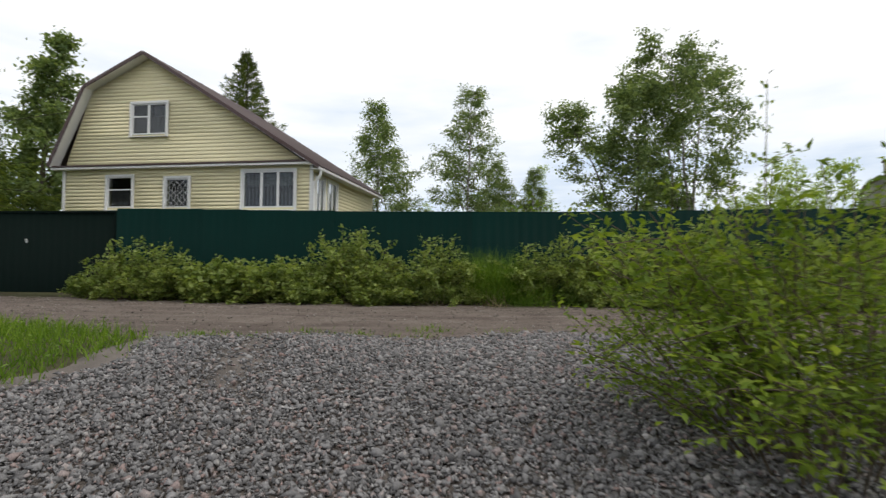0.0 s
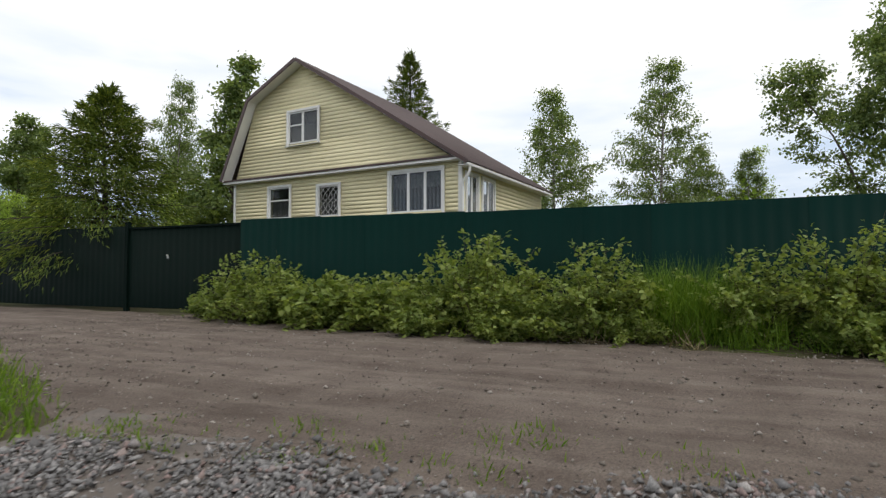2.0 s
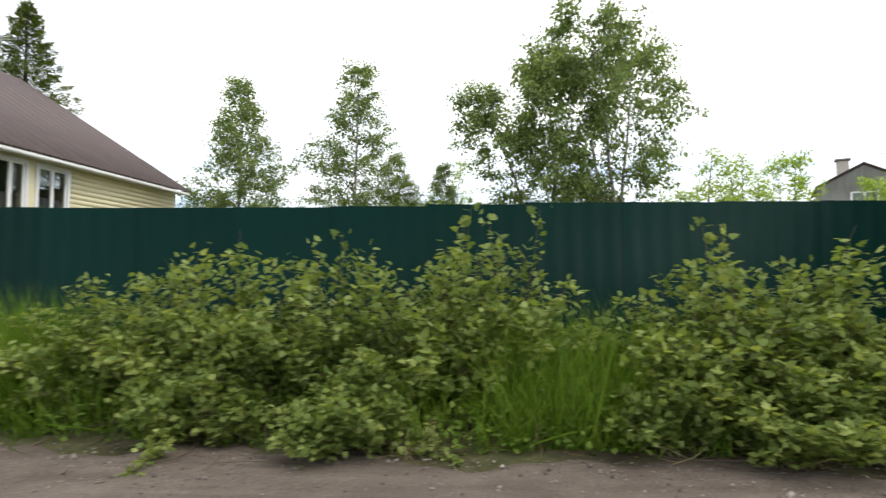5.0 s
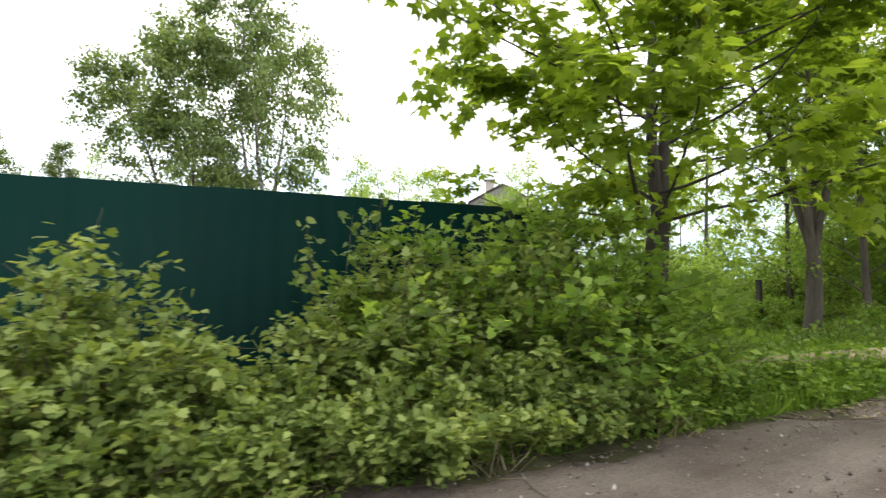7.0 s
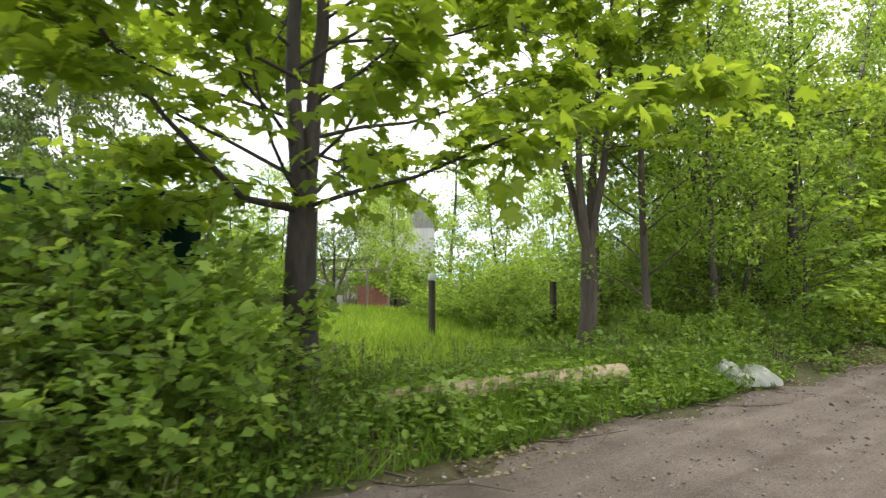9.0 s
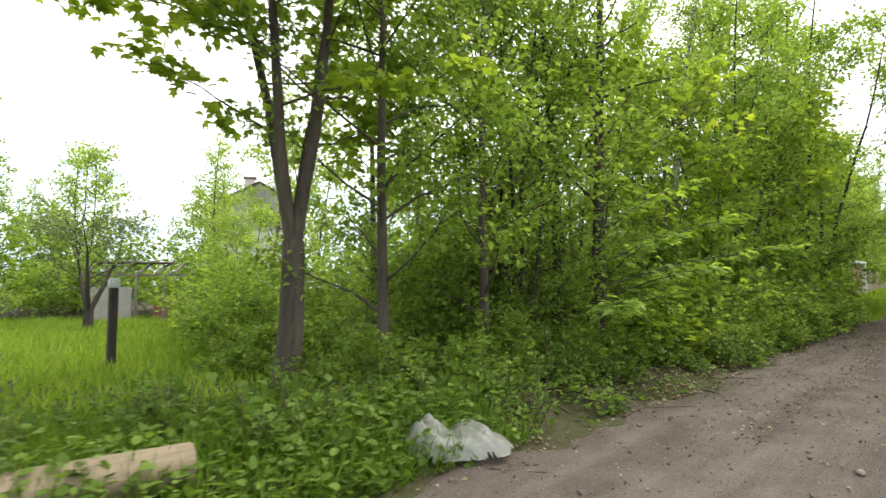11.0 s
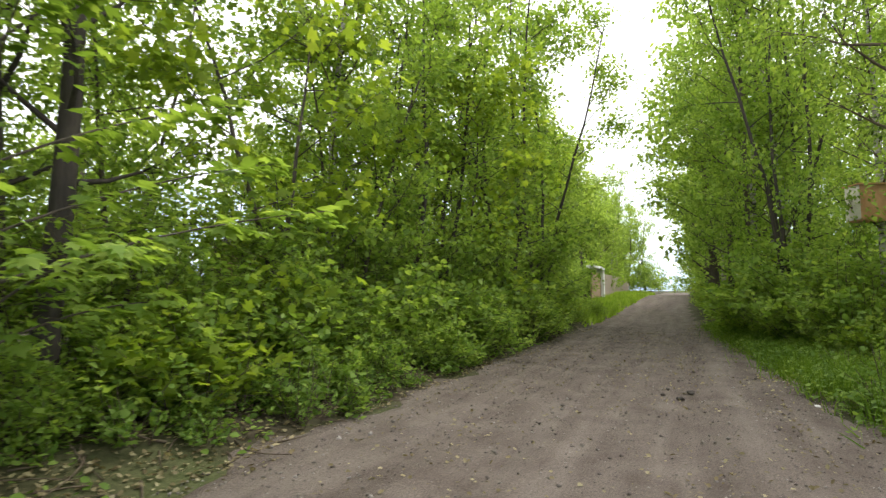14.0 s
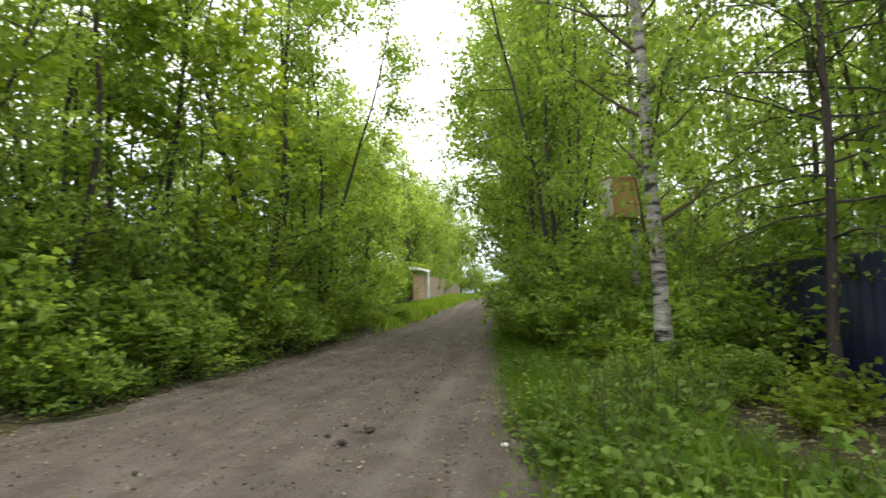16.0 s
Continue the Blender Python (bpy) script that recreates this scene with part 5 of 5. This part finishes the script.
weeds("tall_weeds", 4500, clumped(-9, 13, nor(0.3), nor(1.6), 0.2), "leafy weeds between the bushes", 95, 0.075, 0.45, leaf_rose)
weeds("low_weeds", 5000, patch, "low clover and weeds in the grass", 96, 0.04, 0.16)

blades("grass_tufts", 900, clumped(-3.4, 0.4, const(5.9), const(7.1), 0.16, 90), 0.07, "short grass tufts between gravel and road", 97)



def build_fallen_twigs(name, n, x0, x1, lo, hi, label, seed):
    rng = np.random.default_rng(seed)
    T = Tubes()
    for _ in range(n):
        x = rng.uniform(x0, x1)
        y = lo(x) + (hi(x) - lo(x)) * rng.uniform(0, 1)
        a = rng.uniform(0, 6.283)
        p = bent(rng, (0, 0, 0), (math.cos(a), math.sin(a), 0), rng.uniform(0.2, 1.1), 4, 0.16)
        p[:, 2] = np.abs(p[:, 2]) * 0.4
        p += np.array([x, y, 0])
        p[:, 2] += height(p[:, 0], p[:, 1]) + 0.012
        T.add(p, np.linspace(rng.uniform(0.004, 0.014), 0.003, 5), 4)
    tagged(part(name, T.mesh(name), twig_m), label, "twigs", kind="stuff")


weeds("leaf_litter", 2600, clumped(22, 42, nor(-4.6), nor(-0.1), 0.3, 12), "pale dry leaf scraps scattered on the road", 105, 0.04, 0.05, dry_m)
build_fallen_twigs("fallen_twigs", 420, 20.2, 40, nor(0.1), nor(2.6), "brown fallen twigs and sticks under the trees", 101)
build_fallen_twigs("fallen_twigs", 160, -9, 20, nor(0.0), nor(0.8), "dry twigs along the road's edge", 102)
weeds("leaf_litter", 5000, clumped(27.5, 34, const(0.6), const(4.0), 0.3, 20), "brown leaf litter before the blue fence", 106, 0.055, 0.03, dry_m)
build_fallen_twigs("fallen_twigs", 90, 28, 33, const(2.0), const(3.9), "brown fallen twigs before the blue fence", 107)
build_fallen_twigs("fallen_twigs", 120, 27, 40, sou(2.6), sou(1.0), "brown fallen twigs behind the verge", 103)
weeds("leaf_litter", 4500, clumped(20.2, 34, nor(0.0), nor(2.4), 0.3), "brown leaf litter under the trees", 104, 0.05, 0.03, dry_m)

# ---- loose things ----
def build_log():
    rng = np.random.default_rng(3)
    T = Tubes()
    pts = np.array([(0, 0, 0), (0.7, 0.02, 0.01), (1.5, 0.04, 0), (2.3, 0.03, 0.01), (3.1, 0, 0)])
    T.add(pts, [0.115, 0.12, 0.125, 0.13, 0.14], 14)
    log = thing("log", pose(14.8, 12.3, ground_z(15, 12.2) + 0.1, 0, 0, -7), "weathered barkless log lying in the grass", "log")
    wood_m = plain_mat("weathered_log_wood", (0.16, 0.12, 0.075), (0.34, 0.27, 0.18), 0.85, 0, 4, 50, 0.5, (0.15, 1, 1), dist=0.01)
    part("log_body", T.mesh("log_body"), wood_m, log)
    for x in (0.0, 3.1):
        bm = bmesh.new()
        bmesh.ops.create_circle(bm, cap_ends=True, segments=14, radius=0.116 if x == 0 else 0.139, matrix=pose(x, 0, 0, 0, 90, 0))
        part("cut_end", bm, wood_m, log)


build_log()


def build_bag():
    m = film_mat()
    bag = thing("plastic_sack", pose(19.85, 11.5, ground_z(19.85, 11.5), 0, 0, -38), "crumpled milky plastic sack lying on the verge", "plastic sack")
    bm = bmesh.new()
    nx, ny = 56, 36
    grid = []
    for i in range(nx + 1):
        for j in range(ny + 1):
            u, w = i / nx * 2 - 1, j / ny * 2 - 1
            r = math.sqrt(u * u + w * w)
            wide = 1 + 0.22 * noise.noise(Vector((u * 1.5, w * 1.5, 4)))
            two = max(math.exp(-((u + 0.48) / 0.42) ** 2), 0.85 * math.exp(-((u - 0.5) / 0.40) ** 2))
            fold = abs(noise.noise(Vector((u * 3.2 + w, w * 2.4, 1)))) + 0.18 * abs(noise.noise(Vector((u * 8, w * 7, 2))))
            z = max(0.0, 1 - r ** 2.6) ** 0.6 * (0.15 + 0.16 * two) * (0.8 + 0.5 * fold)
            grid.append(bm.verts.new((u * 0.48 * wide, w * 0.30 * wide, z + 0.012)))
    n = ny + 1
    for i in range(nx):
        for j in range(ny):
            u, w = (i + 0.5) / nx * 2 - 1, (j + 0.5) / ny * 2 - 1
            if u * u + w * w < 1.02 + 0.18 * noise.noise(Vector((u * 4, w * 4, 7))):
                f = bm.faces.new((grid[i * n + j], grid[(i + 1) * n + j], grid[(i + 1) * n + j + 1], grid[i * n + j + 1]))
                f.smooth = True
    bmesh.ops.delete(bm, geom=[v for v in bm.verts if not v.link_faces], context='VERTS')
    part("film", bm, m, bag)


build_bag()
old_m = plain_mat("old_grey_wood", (0.10, 0.085, 0.07), (0.26, 0.23, 0.2), 0.9, 0, 4, 40, 0.5, (1, 1, 0.2))
for x, y, h in ((18.95, 17.4, 1.25), (20.8, 15.7, 1.2)):
    p = thing("post", pose(x, y, ground_z(x, y)), "dark old fence post in the clearing", "post", "old posts")
    part("pole", boxed(-0.055, 0.055, -0.055, 0.055, -0.05, h, bevel=0.012), darkbark_m, p)
    if x < 20:
        part("cap", boxed(-0.07, 0.07, -0.07, 0.07, h + 0.003, h + 0.14, bevel=0.02), plain_mat("pale_metal_cap", (0.4, 0.42, 0.42), (0.6, 0.62, 0.6), 0.6), p, "pale cap")


def build_nest_box():
    b = thing("nesting_box", pose(35.86, 4.2, -0.3, 0, 0, -68), "plywood nesting box fixed high on a birch", "nesting box")
    ply = plain_mat("orange_plywood", (0.42, 0.22, 0.09), (0.58, 0.34, 0.16), 0.7, 0, 5, 40, 0.2, (1, 1, 0.25))
    pale = plain_mat("pale_board", (0.55, 0.5, 0.42), (0.7, 0.65, 0.56), 0.7, 0, 5, 40, 0.2)
    part("front", boxed(-0.27, 0.27, -0.30, -0.28, 3.15, 3.85, bevel=0.004), ply, b)
    part("side", boxed(-0.29, -0.272, -0.30, 0.12, 3.15, 3.85, bevel=0.004), pale, b, "pale side board")
    part("side", boxed(0.272, 0.29, -0.30, 0.12, 3.15, 3.85, bevel=0.004), pale, b, "pale side board")
    part("roof", boxed(-0.32, 0.32, -0.36, 0.16, 3.853, 3.88, bevel=0.004), ply, b)
    part("floor", boxed(-0.27, 0.27, -0.279, 0.12, 3.12, 3.148), ply, b)
    part("back", boxed(-0.27, 0.27, 0.1, 0.12, 3.15, 3.85), ply, b)


build_nest_box()


def build_blue_fence():
    m = plain_mat("navy_coated_steel", (0.004, 0.006, 0.034), (0.006, 0.009, 0.05), 0.5, 0, 2, 30, 0.05)
    f = thing("blue_fence", pose(28.2, 1.6, 0, 0, 0, 4), "navy blue profiled steel fence behind the trees", "fence", kind="structure")
    me = fence_panel_mesh(1.15, 0.1, 1.85)
    me.materials.append(m)
    for k in range(7):
        p = part("panel", me, m, f)
        p.location = (1.15 * k, 0, 0)


build_blue_fence()


def build_far_gate():
    brick = plain_mat("tan_brick", (0.30, 0.19, 0.12), (0.42, 0.29, 0.19), 0.85, 0, 4, 30, 0.3)
    g = thing("roadside_wall", pose(69, 14.4, ground_z(69, 14.4), 0, 0, 0), "tan wall with white gate posts beside the road", "wall", kind="structure")
    part("wall", boxed(2.2, 24, -0.15, 0.15, -0.2, 2.1, bevel=0.02), plain_mat("grey_tan_wall", (0.26, 0.20, 0.15), (0.36, 0.29, 0.23), 0.85), g)
    part("gate_leaf", boxed(-3.6, 1.1, -0.06, 0.06, 0.1, 2.1, bevel=0.02), brick, g, "tan gate leaf")
    part("post", boxed(1.15, 1.7, -0.3, 0.3, -0.2, 2.4, bevel=0.03), white_m, g, "white gate post")
    part("lintel", boxed(-3.7, 1.9, -0.32, 0.32, 2.41, 2.62, bevel=0.03), white_m, g, "white lintel")
    part("post", boxed(1.72, 2.15, -0.2, 0.2, -0.2, 2.3, bevel=0.03), white_m, g, "white gate post")


build_far_gate()


def build_far_house():
    h = thing("garden_house", pose(46.2, 64, 0, 0, 0, -30) @ Matrix.Diagonal((2.2, 1.95, 1.72, 1)), "small grey garden house with a worn mansard roof", "house")
    grey = plain_mat("grey_boards", (0.36, 0.36, 0.34), (0.5, 0.5, 0.47), 0.8, 0, 3, 30, 0.2, (4, 1, 0.3))
    rf = plain_mat("worn_slate_roof", (0.15, 0.12, 0.10), (0.25, 0.21, 0.18), 0.85, 0, 2, 20, 0.3)
    part("wall", boxed(-1.9, 1.9, -2.6, 2.6, 0, 4.2, bevel=0.02), grey, h)
    bm = bmesh.new()
    prof = [(-2.15, 4.2), (-1.75, 5.9), (0, 7.1), (1.75, 5.9), (2.15, 4.2)]
    a = [bm.verts.new((x, -2.75, z)) for x, z in prof]
    b = [bm.verts.new((x, 2.75, z)) for x, z in prof]
    for k in range(4):
        bm.faces.new((a[k], a[k + 1], b[k + 1], b[k]))
    bmesh.ops.solidify(bm, geom=bm.faces[:], thickness=0.06)
    part("roof", bm, rf, h, "brown worn roof sheets")
    inner = [(-1.9, 4.2), (-1.65, 5.8), (0, 6.95), (1.65, 5.8), (1.9, 4.2)]
    for y in (-2.6, 2.6):
        g = bmesh.new()
        g.faces.new([g.verts.new((x, y, z)) for x, z in inner])
        bmesh.ops.solidify(g, geom=g.faces[:], thickness=0.05)
        part("gable", g, grey, h)
    w = part("window", boxed(-0.5, 0.5, -2.66, -2.61, 4.7, 5.5, bevel=0.01), white_m, h)
    part("pane", boxed(-0.42, -0.04, -2.68, -2.662, 4.78, 5.42), glass_m, w)
    part("pane", boxed(0.04, 0.42, -2.68, -2.662, 4.78, 5.42), glass_m, w)
    ch = part("chimney", boxed(-0.75, -0.3, -0.2, 0.25, 6.2, 7.75, bevel=0.02), plain_mat("pale_brick", (0.4, 0.35, 0.3), (0.5, 0.46, 0.42), 0.9), h, "pale brick chimney")
    part("chimney_cap", boxed(-0.83, -0.22, -0.28, 0.33, 7.76, 7.86, bevel=0.02), rf, ch)


build_far_house()


def build_shed():
    s = thing("shed", pose(23.6, 30.6, ground_z(23.6, 30.6), 0, 0, -35) @ Matrix.Scale(0.8, 4), "ruined open shed with bare rafters and pale walls", "shed")
    pale = plain_mat("pale_plaster", (0.26, 0.245, 0.22), (0.38, 0.365, 0.335), 0.9, 0, 2, 20, 0.2)
    part("wall", boxed(-2.2, -0.4, 0, 0.15, 0, 1.6, bevel=0.01), pale, s)
    part("wall", boxed(0.3, 2.2, 0.9, 1.05, 0, 1.2, bevel=0.01), plain_mat("red_brick_rubble", (0.2, 0.08, 0.06), (0.3, 0.14, 0.1), 0.9), s, "red brick low wall")
    for x in (-2.2, -0.2, 1.0, 2.2):
        part("upright", boxed(x - 0.06, x + 0.06, -0.06, 0.06, 0, 2.1, bevel=0.008), old_m, s)
    part("beam", boxed(-2.5, 2.5, -0.07, 0.07, 2.103, 2.2, bevel=0.008), old_m, s)
    for k in range(7):
        x = -2.3 + 0.76 * k
        r = part("rafter", boxed(-0.04, 0.04, -0.4, 2.4, -0.05, 0.05, bevel=0.006), old_m, s)
        r.matrix_local = pose(x, 0, 2.33, 14, 0, 3 * math.sin(k * 3.0))
    part("roof_sheet", boxed(-2.5, 1.0, 0.5, 2.4, 2.75, 2.79), old_m, s, "broken roof boards")


build_shed()


def build_red_shed():
    s = thing("plank_shed", pose(35, 18.6, ground_z(35, 18.6), 0, 0, -20), "faded red-brown plank shed among the trees", "shed")
    red = plain_mat("faded_red_planks", (0.20, 0.085, 0.06), (0.33, 0.16, 0.115), 0.85, 0, 3, 40, 0.3, (1, 1, 0.2), 0.12)
    me = bpy.data.meshes.new("plank")
    b = boxed(0, 0.145, -0.012, 0.012, 0.1, 2.6, bevel=0.003)
    b.to_mesh(me)
    for k in range(20):
        p = part("plank", me, red, s)
        p.location = (-1.5 + 0.15 * k, -1.3, 0)
    part("wall", boxed(-1.5, 1.5, -1.28, 1.3, 0, 2.58), red, s)
    part("roof", boxed(-1.75, 1.75, -1.6, 1.6, 2.62, 2.7, bevel=0.01), old_m, s)


build_red_shed()
white_bit = thing("paper_scrap", pose(30.0, 6.2, ground_z(30, 6.2) + 0.025), "small white scrap of paper on the road", "litter")
part("scrap", boxed(-0.05, 0.05, -0.03, 0.03, 0, 0.012, bevel=0.004), white_m, white_bit)
for k, (x, y, s) in enumerate(((29.95, 7.72, 0.05), (30.2, 7.95, 0.035), (30.45, 7.6, 0.055), (30.6, 7.9, 0.03))):
    bm = bmesh.new()
    bmesh.ops.create_icosphere(bm, subdivisions=2, radius=s)
    for v in bm.verts:
        v.co *= 1 + 0.5 * noise.noise(v.co * 25 + Vector((k, 0, 0)))
        v.co.z *= 0.6
    c = part("earth_clod", bm, darkbark_m)
    c.location = (x, y, ground_z(x, y) + 0.04)
    tagged(c, "dark clod of earth on the road", "clod", "earth clods")


def build_wire():
    T = Tubes()
    a, b = np.array((-40, 22, 8.0)), np.array((-14.6, 20.6, 7.2))
    s = np.linspace(0, 1, 24)[:, None]
    p = a + (b - a) * s
    p[:, 2] -= 1.6 * (4 * s[:, 0] * (1 - s[:, 0])) * 0.7
    T.add(p, [0.012] * 24, 5)
    tagged(part("power_cable", T.mesh("power_cable"), darkbark_m), "dark overhead cable running to the house", "cable")


build_wire()
